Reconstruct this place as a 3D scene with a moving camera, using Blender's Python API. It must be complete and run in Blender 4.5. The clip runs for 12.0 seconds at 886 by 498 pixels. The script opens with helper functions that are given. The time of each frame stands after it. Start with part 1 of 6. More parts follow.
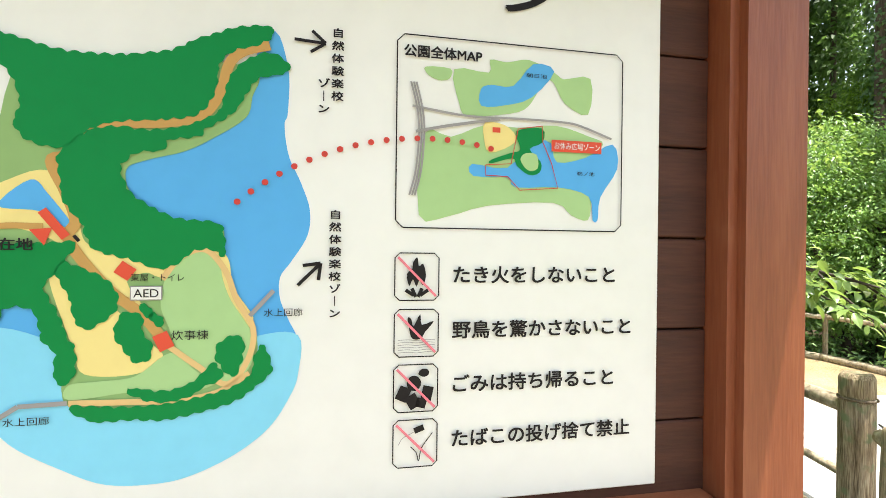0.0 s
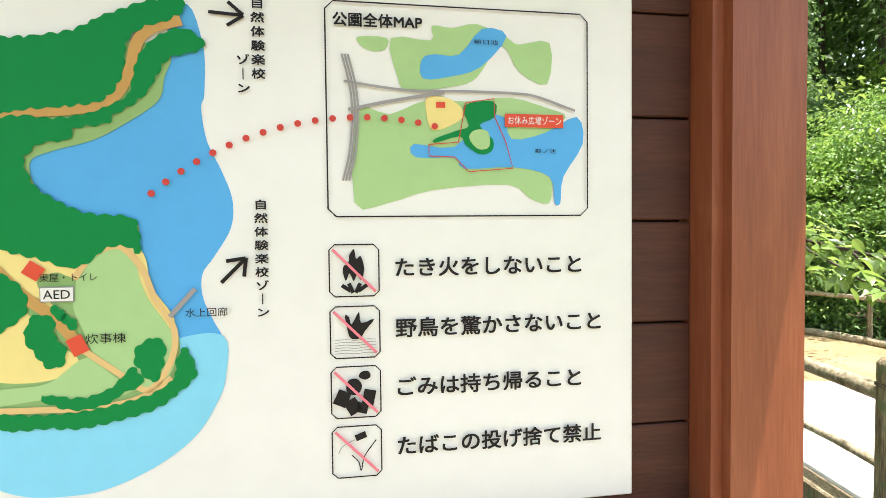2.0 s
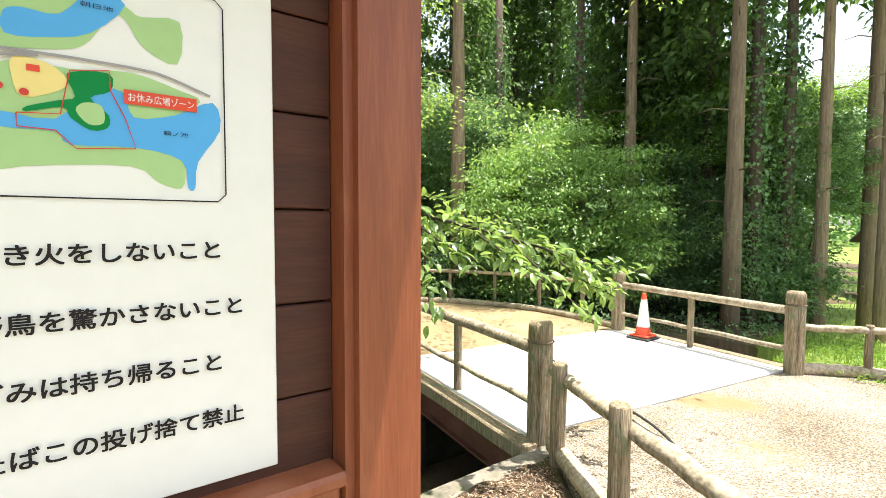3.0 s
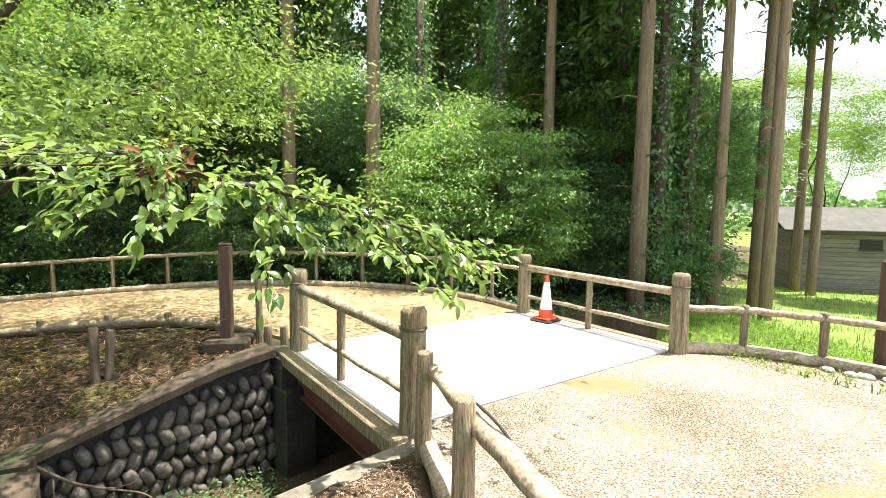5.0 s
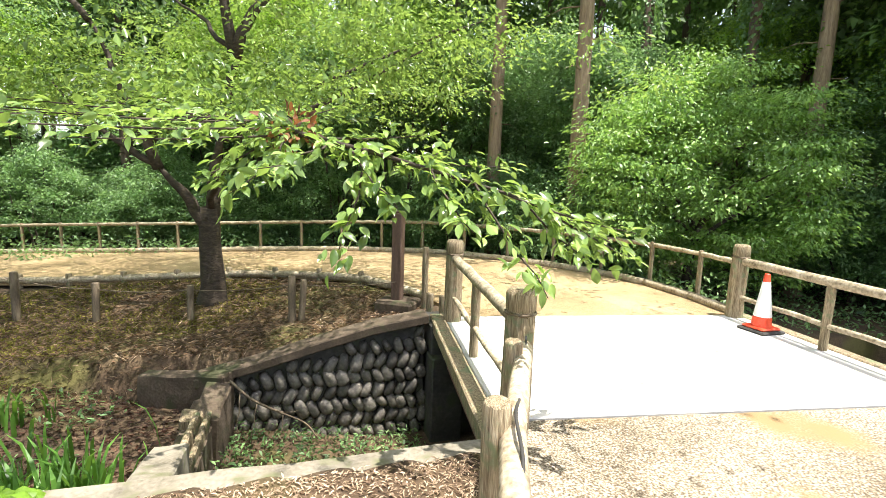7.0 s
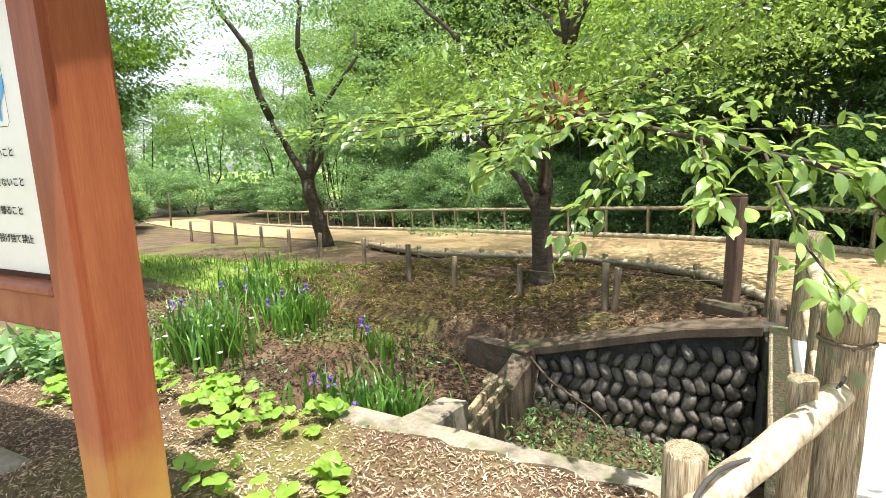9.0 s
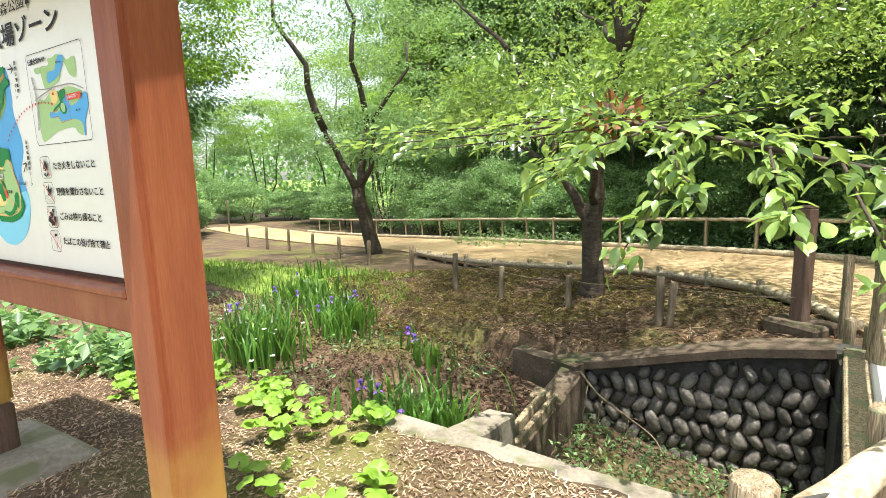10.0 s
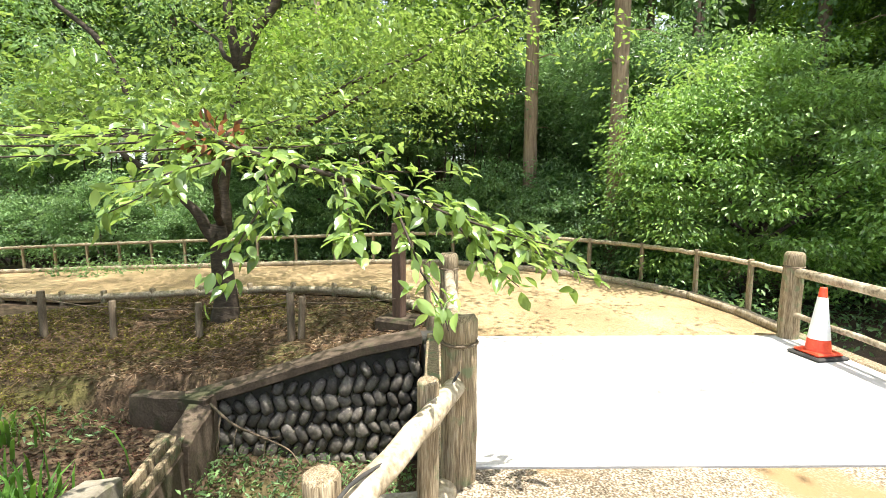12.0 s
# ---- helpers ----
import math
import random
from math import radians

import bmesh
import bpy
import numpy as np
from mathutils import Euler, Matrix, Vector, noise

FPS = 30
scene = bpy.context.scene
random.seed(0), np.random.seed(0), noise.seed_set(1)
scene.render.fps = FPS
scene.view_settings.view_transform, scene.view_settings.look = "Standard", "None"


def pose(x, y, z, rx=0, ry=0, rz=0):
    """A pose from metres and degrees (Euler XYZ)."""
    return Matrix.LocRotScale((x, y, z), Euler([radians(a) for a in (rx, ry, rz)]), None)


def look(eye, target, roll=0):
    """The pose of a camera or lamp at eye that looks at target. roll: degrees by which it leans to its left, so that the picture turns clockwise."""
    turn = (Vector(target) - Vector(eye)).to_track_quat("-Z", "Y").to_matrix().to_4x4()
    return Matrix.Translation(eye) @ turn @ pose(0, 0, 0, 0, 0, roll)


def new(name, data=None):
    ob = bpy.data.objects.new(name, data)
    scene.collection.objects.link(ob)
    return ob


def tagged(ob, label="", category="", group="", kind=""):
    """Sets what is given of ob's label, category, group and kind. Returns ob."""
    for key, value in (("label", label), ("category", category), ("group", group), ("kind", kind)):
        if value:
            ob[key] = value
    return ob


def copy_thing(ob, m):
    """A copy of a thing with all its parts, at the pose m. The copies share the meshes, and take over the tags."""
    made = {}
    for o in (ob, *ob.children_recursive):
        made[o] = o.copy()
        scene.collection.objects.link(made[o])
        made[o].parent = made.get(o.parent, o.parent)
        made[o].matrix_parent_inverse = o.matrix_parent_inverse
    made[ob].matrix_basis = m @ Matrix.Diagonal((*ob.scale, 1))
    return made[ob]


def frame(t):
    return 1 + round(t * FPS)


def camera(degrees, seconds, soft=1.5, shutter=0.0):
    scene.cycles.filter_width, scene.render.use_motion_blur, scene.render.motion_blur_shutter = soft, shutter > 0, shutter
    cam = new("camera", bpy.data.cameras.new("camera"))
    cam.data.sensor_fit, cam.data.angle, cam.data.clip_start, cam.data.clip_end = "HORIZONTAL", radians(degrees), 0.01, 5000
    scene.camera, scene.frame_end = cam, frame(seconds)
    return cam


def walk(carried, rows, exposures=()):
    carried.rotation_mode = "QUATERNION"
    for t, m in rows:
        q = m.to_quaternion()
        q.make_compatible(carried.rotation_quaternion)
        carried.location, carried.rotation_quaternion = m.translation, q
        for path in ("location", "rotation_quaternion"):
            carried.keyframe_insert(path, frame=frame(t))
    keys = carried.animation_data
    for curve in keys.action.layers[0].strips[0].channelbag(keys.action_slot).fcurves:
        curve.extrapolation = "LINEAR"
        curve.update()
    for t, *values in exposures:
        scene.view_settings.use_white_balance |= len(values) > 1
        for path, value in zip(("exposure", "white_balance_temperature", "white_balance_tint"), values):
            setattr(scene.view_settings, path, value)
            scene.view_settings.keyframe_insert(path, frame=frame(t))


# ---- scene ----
cam = camera(84.4, 12.0, soft=0.5)
# seconds, x, y, z, yaw, pitch, roll
PATH = (
    (0.0, -1.150, -0.554, 1.651, 23.361, -0.063, -0.679),
    (0.5, -1.126, -0.484, 1.653, 29.278, -1.503, 0.011),
    (1.0, -1.097, -0.449, 1.658, 32.651, -1.903, 0.792),
    (1.5, -1.087, -0.441, 1.660, 32.911, -1.493, 0.836),
    (2.0, -1.057, -0.421, 1.656, 26.785, -1.656, 0.642),
    (2.5, -0.976, -0.427, 1.655, 11.827, -2.541, 0.076),
    (3.0, -0.876, -0.426, 1.651, -2.111, -2.989, -0.191),
    (3.5, -0.716, -0.392, 1.653, -11.109, -3.154, -0.136),
    (5.5, -0.203, -0.108, 1.594, -7.066, -5.439, -1.598),
    (6.0, 0.012, -0.002, 1.561, 0.155, -6.177, -1.549),
    (6.5, 0.215, 0.128, 1.546, 7.608, -7.129, -1.921),
    (7.0, 0.409, 0.229, 1.556, 17.686, -7.943, -2.111),
    (9.0, 0.839, 0.779, 1.529, 59.735, -9.747, 1.488),
    (9.5, 0.827, 0.764, 1.535, 65.862, -8.902, 1.269),
    (10.0, 0.821, 0.766, 1.536, 65.210, -8.578, 1.426),
    (10.5, 0.836, 0.809, 1.537, 58.225, -8.477, 0.796),
    (11.0, 0.879, 0.853, 1.551, 47.057, -7.990, 0.106),
    (11.5, 0.917, 0.876, 1.565, 36.957, -7.594, 0.142),
    (12.0, 0.989, 0.913, 1.562, 25.452, -6.993, -0.045),
)
walk(cam, [(t, pose(x, y, z, 90 + p, r, w)) for t, x, y, z, w, p, r in PATH])

# ---------------------------------------------------------------- light
SUN_DIR = Vector((0.24, 0.01, 1.0)).normalized()
world = bpy.data.worlds.new("world")
scene.world = world
world.use_nodes = True
wn = world.node_tree
sky = wn.nodes.new("ShaderNodeTexSky")
sky.sky_type, sky.sun_disc = "NISHITA", False
sky.sun_elevation = math.asin(SUN_DIR.z)
sky.sun_rotation = math.atan2(SUN_DIR.x, SUN_DIR.y)
sky.dust_density, sky.air_density, sky.ozone_density = 2.0, 1.0, 0.5
haze = wn.nodes.new("ShaderNodeHueSaturation")
haze.inputs["Saturation"].default_value, haze.inputs["Value"].default_value = 0.55, 1.2
wn.links.new(sky.outputs[0], haze.inputs["Color"])
wn.links.new(haze.outputs[0], wn.nodes["Background"].inputs[0])
wn.nodes["Background"].inputs[1].default_value = 0.13
sun = new("sun", bpy.data.lights.new("sun", "SUN"))
sun.data.energy, sun.data.angle, sun.data.color = 5.0, radians(0.6), (1.0, 0.95, 0.86)
sun.matrix_world = look(SUN_DIR * 40, (0, 0, 0))
scene.view_settings.exposure = 1.3

# ---------------------------------------------------------------- materials


def mat(name, stops, scale=6.0, rough=0.8, bump=0.3, fine=60.0, stretch=(1, 1, 1), metal=0.0, vary=0.0, dist=0.02, coords="Object", spots=None, grain=0.45, lo=0.3, hi=0.75, spec=0.5):
    """A surface: a broad noise through the colour stops, a fine grain, relief, and optional spots (colour, scale, cover)."""
    m = bpy.data.materials.new(name)
    m.use_nodes = True
    nt = m.node_tree
    b = nt.nodes["Principled BSDF"]
    b.inputs["Roughness"].default_value, b.inputs["Metallic"].default_value, b.inputs["Specular IOR Level"].default_value = rough, metal, spec
    tc, mp = nt.nodes.new("ShaderNodeTexCoord"), nt.nodes.new("ShaderNodeMapping")
    nt.links.new(tc.outputs[coords], mp.inputs[0])
    mp.inputs["Scale"].default_value = stretch
    n1, n2 = nt.nodes.new("ShaderNodeTexNoise"), nt.nodes.new("ShaderNodeTexNoise")
    for n, s, d in ((n1, scale, 6), (n2, fine, 4)):
        n.inputs["Scale"].default_value, n.inputs["Detail"].default_value = s, d
        nt.links.new(mp.outputs[0], n.inputs["Vector"])
    mixf = nt.nodes.new("ShaderNodeMath")
    mixf.operation = "MULTIPLY_ADD"
    mixf.inputs[1].default_value = grain
    nt.links.new(n2.outputs[0], mixf.inputs[0])
    half = nt.nodes.new("ShaderNodeMath")
    half.operation = "MULTIPLY"
    half.inputs[1].default_value = 1.05 - grain
    nt.links.new(n1.outputs[0], half.inputs[0])
    nt.links.new(half.outputs[0], mixf.inputs[2])
    ramp = nt.nodes.new("ShaderNodeValToRGB")
    el = ramp.color_ramp.elements
    while len(el) < len(stops):
        el.new(0.5)
    for i, c in enumerate(stops):
        el[i].position = lo + (hi - lo) * i / max(1, len(stops) - 1)
        el[i].color = (*c, 1)
    nt.links.new(mixf.outputs[0], ramp.inputs[0])
    col = ramp.outputs[0]
    if spots:
        sc, scl, cover = spots
        v = nt.nodes.new("ShaderNodeTexNoise")
        v.inputs["Scale"].default_value, v.inputs["Detail"].default_value = scl, 5
        nt.links.new(tc.outputs[coords], v.inputs["Vector"])
        rr = nt.nodes.new("ShaderNodeMapRange")
        rr.inputs[1].default_value, rr.inputs[2].default_value = cover, cover + 0.1
        nt.links.new(v.outputs[0], rr.inputs[0])
        mx = nt.nodes.new("ShaderNodeMixRGB")
        nt.links.new(rr.outputs[0], mx.inputs[0])
        nt.links.new(col, mx.inputs[1])
        mx.inputs[2].default_value = (*sc, 1)
        col = mx.outputs[0]
    if vary:
        oi, hs, mr = nt.nodes.new("ShaderNodeObjectInfo"), nt.nodes.new("ShaderNodeHueSaturation"), nt.nodes.new("ShaderNodeMapRange")
        nt.links.new(oi.outputs["Random"], mr.inputs[0])
        mr.inputs[3].default_value, mr.inputs[4].default_value = 1 - vary, 1 + vary
        nt.links.new(mr.outputs[0], hs.inputs["Value"])
        nt.links.new(col, hs.inputs["Color"])
        col = hs.outputs[0]
    nt.links.new(col, b.inputs["Base Color"])
    bp = nt.nodes.new("ShaderNodeBump")
    bp.inputs["Strength"].default_value, bp.inputs["Distance"].default_value = bump, dist
    nt.links.new(mixf.outputs[0], bp.inputs["Height"])
    nt.links.new(bp.outputs[0], b.inputs["Normal"])
    return m


def leafmat(name, dark, light, through_col, gloss=0.45):
    """Leaves: colour varies leaf by leaf; light shines through the blade."""
    m = bpy.data.materials.new(name)
    m.use_nodes = True
    nt = m.node_tree
    b, out = nt.nodes["Principled BSDF"], nt.nodes["Material Output"]
    g, ramp = nt.nodes.new("ShaderNodeNewGeometry"), nt.nodes.new("ShaderNodeValToRGB")
    tc, n1 = nt.nodes.new("ShaderNodeTexCoord"), nt.nodes.new("ShaderNodeTexNoise")
    n1.inputs["Scale"].default_value, n1.inputs["Detail"].default_value = 1.6, 3
    nt.links.new(tc.outputs["Object"], n1.inputs["Vector"])
    a1, a2 = nt.nodes.new("ShaderNodeMath"), nt.nodes.new("ShaderNodeMath")
    a1.operation = a2.operation = "MULTIPLY_ADD"
    a1.inputs[1].default_value, a1.inputs[2].default_value = 1.6, -0.8
    nt.links.new(n1.outputs[0], a1.inputs[0])
    a2.inputs[1].default_value = 0.85
    nt.links.new(g.outputs["Random Per Island"], a2.inputs[0])
    nt.links.new(a1.outputs[0], a2.inputs[2])
    nt.links.new(a2.outputs[0], ramp.inputs[0])
    el = ramp.color_ramp.elements
    el[0].color, el[1].color = (*(c * 0.5 for c in dark), 1), (*(min(1.0, c * 1.35) for c in light), 1)
    mid = el.new(0.45)
    mid.color = (*((c + d) / 2 for c, d in zip(dark, light)), 1)
    nt.links.new(ramp.outputs[0], b.inputs["Base Color"])
    b.inputs["Roughness"].default_value = gloss
    tr, mx = nt.nodes.new("ShaderNodeBsdfTranslucent"), nt.nodes.new("ShaderNodeMixShader")
    tr.inputs[0].default_value = (*through_col, 1)
    mx.inputs[0].default_value = 0.36
    nt.links.new(b.outputs[0], mx.inputs[1])
    nt.links.new(tr.outputs[0], mx.inputs[2])
    nt.links.new(mx.outputs[0], out.inputs[0])
    return m


M_LOG = mat("weathered_log", [(0.065, 0.043, 0.022), (0.25, 0.19, 0.115), (0.45, 0.375, 0.255)], 5, 0.85, 0.7, 26, (8, 8, 0.45), vary=0.12, grain=0.6, lo=0.36, hi=0.68, spots=((0.17, 0.19, 0.10), 9, 0.56))
M_RAIL = mat("weathered_rail", [(0.13, 0.10, 0.06), (0.34, 0.275, 0.185), (0.52, 0.45, 0.34)], 6, 0.8, 0.5, 34, vary=0.1, grain=0.6, lo=0.36, hi=0.68)
M_STAKE = mat("dark_stake", [(0.07, 0.05, 0.035), (0.16, 0.12, 0.08), (0.27, 0.22, 0.15)], 7, 0.85, 0.5, 40, (5, 5, 0.7), vary=0.2)
M_BROWN = mat("brown_post_timber", [(0.06, 0.035, 0.025), (0.12, 0.07, 0.05), (0.18, 0.12, 0.09)], 5, 0.75, 0.4, 40, (5, 5, 0.6))
M_DECK = mat("bridge_concrete", [(0.50, 0.47, 0.43), (0.62, 0.59, 0.55), (0.70, 0.68, 0.64)], 1.6, 0.85, 0.15, 90, dist=0.005)
M_PATH = mat("resin_gravel_path", [(0.07, 0.05, 0.03), (0.21, 0.165, 0.11), (0.46, 0.40, 0.31)], 1.1, 0.85, 0.7, 75, dist=0.01, spots=((0.25, 0.165, 0.075), 0.8, 0.56), grain=0.8, lo=0.40, hi=0.64)
M_PATH2 = mat("ochre_path", [(0.14, 0.095, 0.045), (0.31, 0.22, 0.11), (0.48, 0.37, 0.22)], 0.8, 0.9, 0.6, 60, dist=0.01, grain=0.65, lo=0.38, hi=0.68)
M_CONC = mat("old_concrete", [(0.10, 0.085, 0.06), (0.20, 0.175, 0.135), (0.30, 0.27, 0.22)], 3.0, 0.9, 0.4, 40, spots=((0.13, 0.13, 0.07), 5, 0.55))
M_CAP = mat("mossy_brown_cap", [(0.035, 0.024, 0.015), (0.085, 0.06, 0.04), (0.15, 0.115, 0.08)], 3.0, 0.9, 0.5, 40, spots=((0.055, 0.055, 0.024), 4, 0.55))
# Darker concrete for the mortar backing and the abutment blocks.
M_CONCD = mat("dark_concrete", [(0.02, 0.02, 0.018), (0.05, 0.047, 0.042), (0.10, 0.095, 0.08)], 3.0, 0.7, 0.4, 30, spots=((0.05, 0.06, 0.03), 4, 0.55))
M_STONE = mat("river_stone", [(0.04, 0.035, 0.029), (0.105, 0.094, 0.08), (0.21, 0.19, 0.16)], 9, 0.6, 0.6, 45, vary=0.5, spots=((0.26, 0.23, 0.18), 30, 0.62))
M_STEEL = mat("red_brown_girder_paint", [(0.10, 0.035, 0.025), (0.16, 0.06, 0.045), (0.20, 0.09, 0.07)], 4, 0.6, 0.2, 40)
M_BOARDWOOD = mat("red_brown_stained_timber", [(0.18, 0.046, 0.016), (0.25, 0.069, 0.026), (0.32, 0.105, 0.042)], 3, 0.5, 0.12, 26, (7, 7, 0.5), spots=((0.36, 0.135, 0.06), 2.2, 0.6))
M_BACKWOOD = mat("dark_brown_stained_board", [(0.040, 0.012, 0.005), (0.064, 0.019, 0.008), (0.09, 0.029, 0.013)], 4, 0.7, 0.2, 30, (0.6, 7, 7))
M_SHEET = mat("white_sign_panel", [(0.80, 0.81, 0.75), (0.84, 0.85, 0.79), (0.87, 0.88, 0.82)], 2, 0.28, 0.02, 20)
M_BARK = mat("cherry_bark", [(0.016, 0.011, 0.007), (0.045, 0.032, 0.021), (0.10, 0.073, 0.05)], 8, 0.85, 0.8, 26, (1, 1, 3), dist=0.02)
# One bark in two tones: M_CEDAR lightened as sunlit, M_CEDARD darkened as in shade.
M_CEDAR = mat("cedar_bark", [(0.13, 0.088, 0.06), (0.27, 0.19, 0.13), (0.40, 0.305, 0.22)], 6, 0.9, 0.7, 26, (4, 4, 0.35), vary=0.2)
M_CEDARD = mat("shaded_cedar_bark", [(0.05, 0.034, 0.025), (0.11, 0.078, 0.056), (0.19, 0.14, 0.105)], 6, 0.9, 0.7, 26, (4, 4, 0.35), vary=0.3)
M_CHERRY = leafmat("cherry_leaves", (0.06, 0.13, 0.04), (0.29, 0.41, 0.125), (0.40, 0.57, 0.11), 0.26)
M_MAPLE = leafmat("maple_leaves", (0.075, 0.18, 0.055), (0.28, 0.43, 0.12), (0.38, 0.60, 0.11), 0.4)
M_SHRUB = leafmat("shrub_leaves", (0.045, 0.115, 0.055), (0.21, 0.34, 0.13), (0.31, 0.51, 0.15), 0.45)
M_LIGHTLEAF = leafmat("fresh_leaves", (0.08, 0.17, 0.02), (0.20, 0.34, 0.04), (0.34, 0.54, 0.06), 0.5)
M_CEDARLEAF = leafmat("cedar_needles", (0.055, 0.11, 0.035), (0.15, 0.24, 0.07), (0.19, 0.33, 0.07), 0.6)
M_IRIS = leafmat("iris_blades", (0.035, 0.105, 0.025), (0.14, 0.29, 0.05), (0.25, 0.46, 0.06), 0.4)
M_GRASS = leafmat("lawn_blades", (0.07, 0.15, 0.02), (0.19, 0.30, 0.04), (0.30, 0.45, 0.06), 0.6)
M_LAWN = mat("rough_lawn", [(0.07, 0.10, 0.02), (0.15, 0.22, 0.035), (0.27, 0.34, 0.06)], 1.3, 0.95, 0.8, 30, dist=0.03)
M_DEADLEAF = leafmat("dead_leaves", (0.04, 0.022, 0.012), (0.19, 0.105, 0.055), (0.12, 0.08, 0.035), 0.8)
M_MOSSLEAF = leafmat("moss_tufts", (0.10, 0.09, 0.018), (0.27, 0.235, 0.05), (0.26, 0.27, 0.05), 0.9)
M_RUST = leafmat("rusty_dead_leaves", (0.09, 0.03, 0.014), (0.24, 0.10, 0.04), (0.30, 0.12, 0.04), 0.7)
M_BEDLEAF = leafmat("dark_bed_leaves", (0.03, 0.014, 0.008), (0.12, 0.052, 0.03), (0.10, 0.05, 0.03), 0.7)
M_PALELEAF = leafmat("pale_dead_leaves", (0.17, 0.09, 0.05), (0.68, 0.53, 0.38), (0.32, 0.22, 0.13), 0.8)
M_PURPLE = mat("iris_petal", [(0.10, 0.04, 0.32), (0.17, 0.08, 0.48), (0.26, 0.15, 0.6)], 20, 0.6, 0.05, 80)


def groundmat():
    """Soil with leaf litter, moss and grass in drifts over the whole ground."""
    m = mat("ground_litter_and_moss", [(0.03, 0.018, 0.010), (0.085, 0.054, 0.030), (0.18, 0.125, 0.07)], 2.0, 0.95, 0.9, 42, dist=0.03, spots=((0.11, 0.10, 0.028), 0.55, 0.52))
    return m


M_GROUND = groundmat()


def postmat():
    """The board's timber with yellow algae that has crept up from its foot in an uneven front."""
    m = mat("stained_post_timber", [(0.18, 0.046, 0.016), (0.25, 0.069, 0.026), (0.32, 0.105, 0.042)], 3, 0.5, 0.12, 26, (7, 7, 0.5), spots=((0.36, 0.135, 0.06), 2.2, 0.6))
    nt = m.node_tree
    b = nt.nodes["Principled BSDF"]
    col = b.inputs["Base Color"].links[0].from_socket
    tc, sep, n1 = nt.nodes.new("ShaderNodeTexCoord"), nt.nodes.new("ShaderNodeSeparateXYZ"), nt.nodes.new("ShaderNodeTexNoise")
    n1.inputs["Scale"].default_value, n1.inputs["Detail"].default_value = 7.0, 5
    nt.links.new(tc.outputs["Object"], sep.inputs[0])
    nt.links.new(tc.outputs["Object"], n1.inputs["Vector"])
    add, rng_, mx = nt.nodes.new("ShaderNodeMath"), nt.nodes.new("ShaderNodeMapRange"), nt.nodes.new("ShaderNodeMixRGB")
    add.operation = "MULTIPLY_ADD"
    add.inputs[1].default_value = 0.5
    nt.links.new(n1.outputs[0], add.inputs[0])
    nt.links.new(sep.outputs[2], add.inputs[2])
    rng_.inputs[1].default_value, rng_.inputs[2].default_value, rng_.inputs[3].default_value, rng_.inputs[4].default_value = 0.62, 1.05, 0.85, 0.0
    nt.links.new(add.outputs[0], rng_.inputs[0])
    nt.links.new(rng_.outputs[0], mx.inputs[0])
    nt.links.new(col, mx.inputs[1])
    mx.inputs[2].default_value = (0.42, 0.26, 0.06, 1)
    nt.links.new(mx.outputs[0], b.inputs["Base Color"])
    return m


M_POST = postmat()

# ---------------------------------------------------------------- builders


def part(name, bm, material, parent=None, label="", smooth=True):
    me = bpy.data.meshes.new(name)
    bm.to_mesh(me)
    bm.free()
    if smooth:
        for p in me.polygons:
            p.use_smooth = True
    me.materials.append(material)
    ob = new(name, me)
    if parent:
        ob.parent = parent
    if label:
        ob["label"] = label
    return ob


def thing(name, label, category, group="", at=None):
    ob = new(name)
    ob.empty_display_size = 0.1
    if at:
        ob.matrix_basis = at
    return tagged(ob, label, category, group)


def box(sx, sy, sz, cx=0, cy=0, cz=0, bevel=0.008, rz=0, segs=1):
    bm = bmesh.new()
    bmesh.ops.create_cube(bm, size=1, matrix=pose(cx, cy, cz, 0, 0, rz) @ Matrix.Diagonal((sx, sy, sz, 1)))
    if bevel:
        bmesh.ops.bevel(bm, geom=bm.edges[:], offset=bevel, segments=segs, affect="EDGES")
    return bm


def spline(pts, per=6):
    """A smooth line through the points."""
    p = [Vector(q) for q in pts]
    p = [2 * p[0] - p[1]] + p + [2 * p[-1] - p[-2]]
    out = []
    for i in range(1, len(p) - 2):
        a, b, c, d = p[i - 1 : i + 3]
        for k in range(per):
            t = k / per
            out.append(0.5 * ((2 * b) + (c - a) * t + (2 * a - 5 * b + 4 * c - d) * t * t + (3 * b - a - 3 * c + d) * t ** 3))
    return out + [p[-2]]


def tube(pts, radii, n=10, rough=0.0, seed=0, bm=None, cap=True):
    """A round limb along the points; radii per point; rough: how uneven."""
    bm = bm or bmesh.new()
    pts = [Vector(p) for p in pts]
    if not hasattr(radii, "__len__"):
        radii = [radii] * len(pts)
    rings, ref = [], Vector((0.31, 0.95, 0.1))
    for i, p in enumerate(pts):
        d = (pts[min(i + 1, len(pts) - 1)] - pts[max(i - 1, 0)]).normalized()
        r0 = ref if abs(d.dot(ref)) < 0.95 else Vector((1, 0, 0))
        u = d.cross(r0).normalized()
        v = d.cross(u)
        ring = []
        for k in range(n):
            a = 2 * math.pi * k / n
            q = u * math.cos(a) + v * math.sin(a)
            r = radii[i] * (1 + rough * noise.noise(q * 1.7 + p * 2.3 + Vector((seed, 0, 0))))
            ring.append(bm.verts.new(p + q * r))
        rings.append(ring)
    for a, b in zip(rings, rings[1:]):
        for k in range(n):
            bm.faces.new((a[k], a[(k + 1) % n], b[(k + 1) % n], b[k]))
    if cap:
        bm.faces.new(rings[0][::-1])
        bm.faces.new(rings[-1])
    return bm


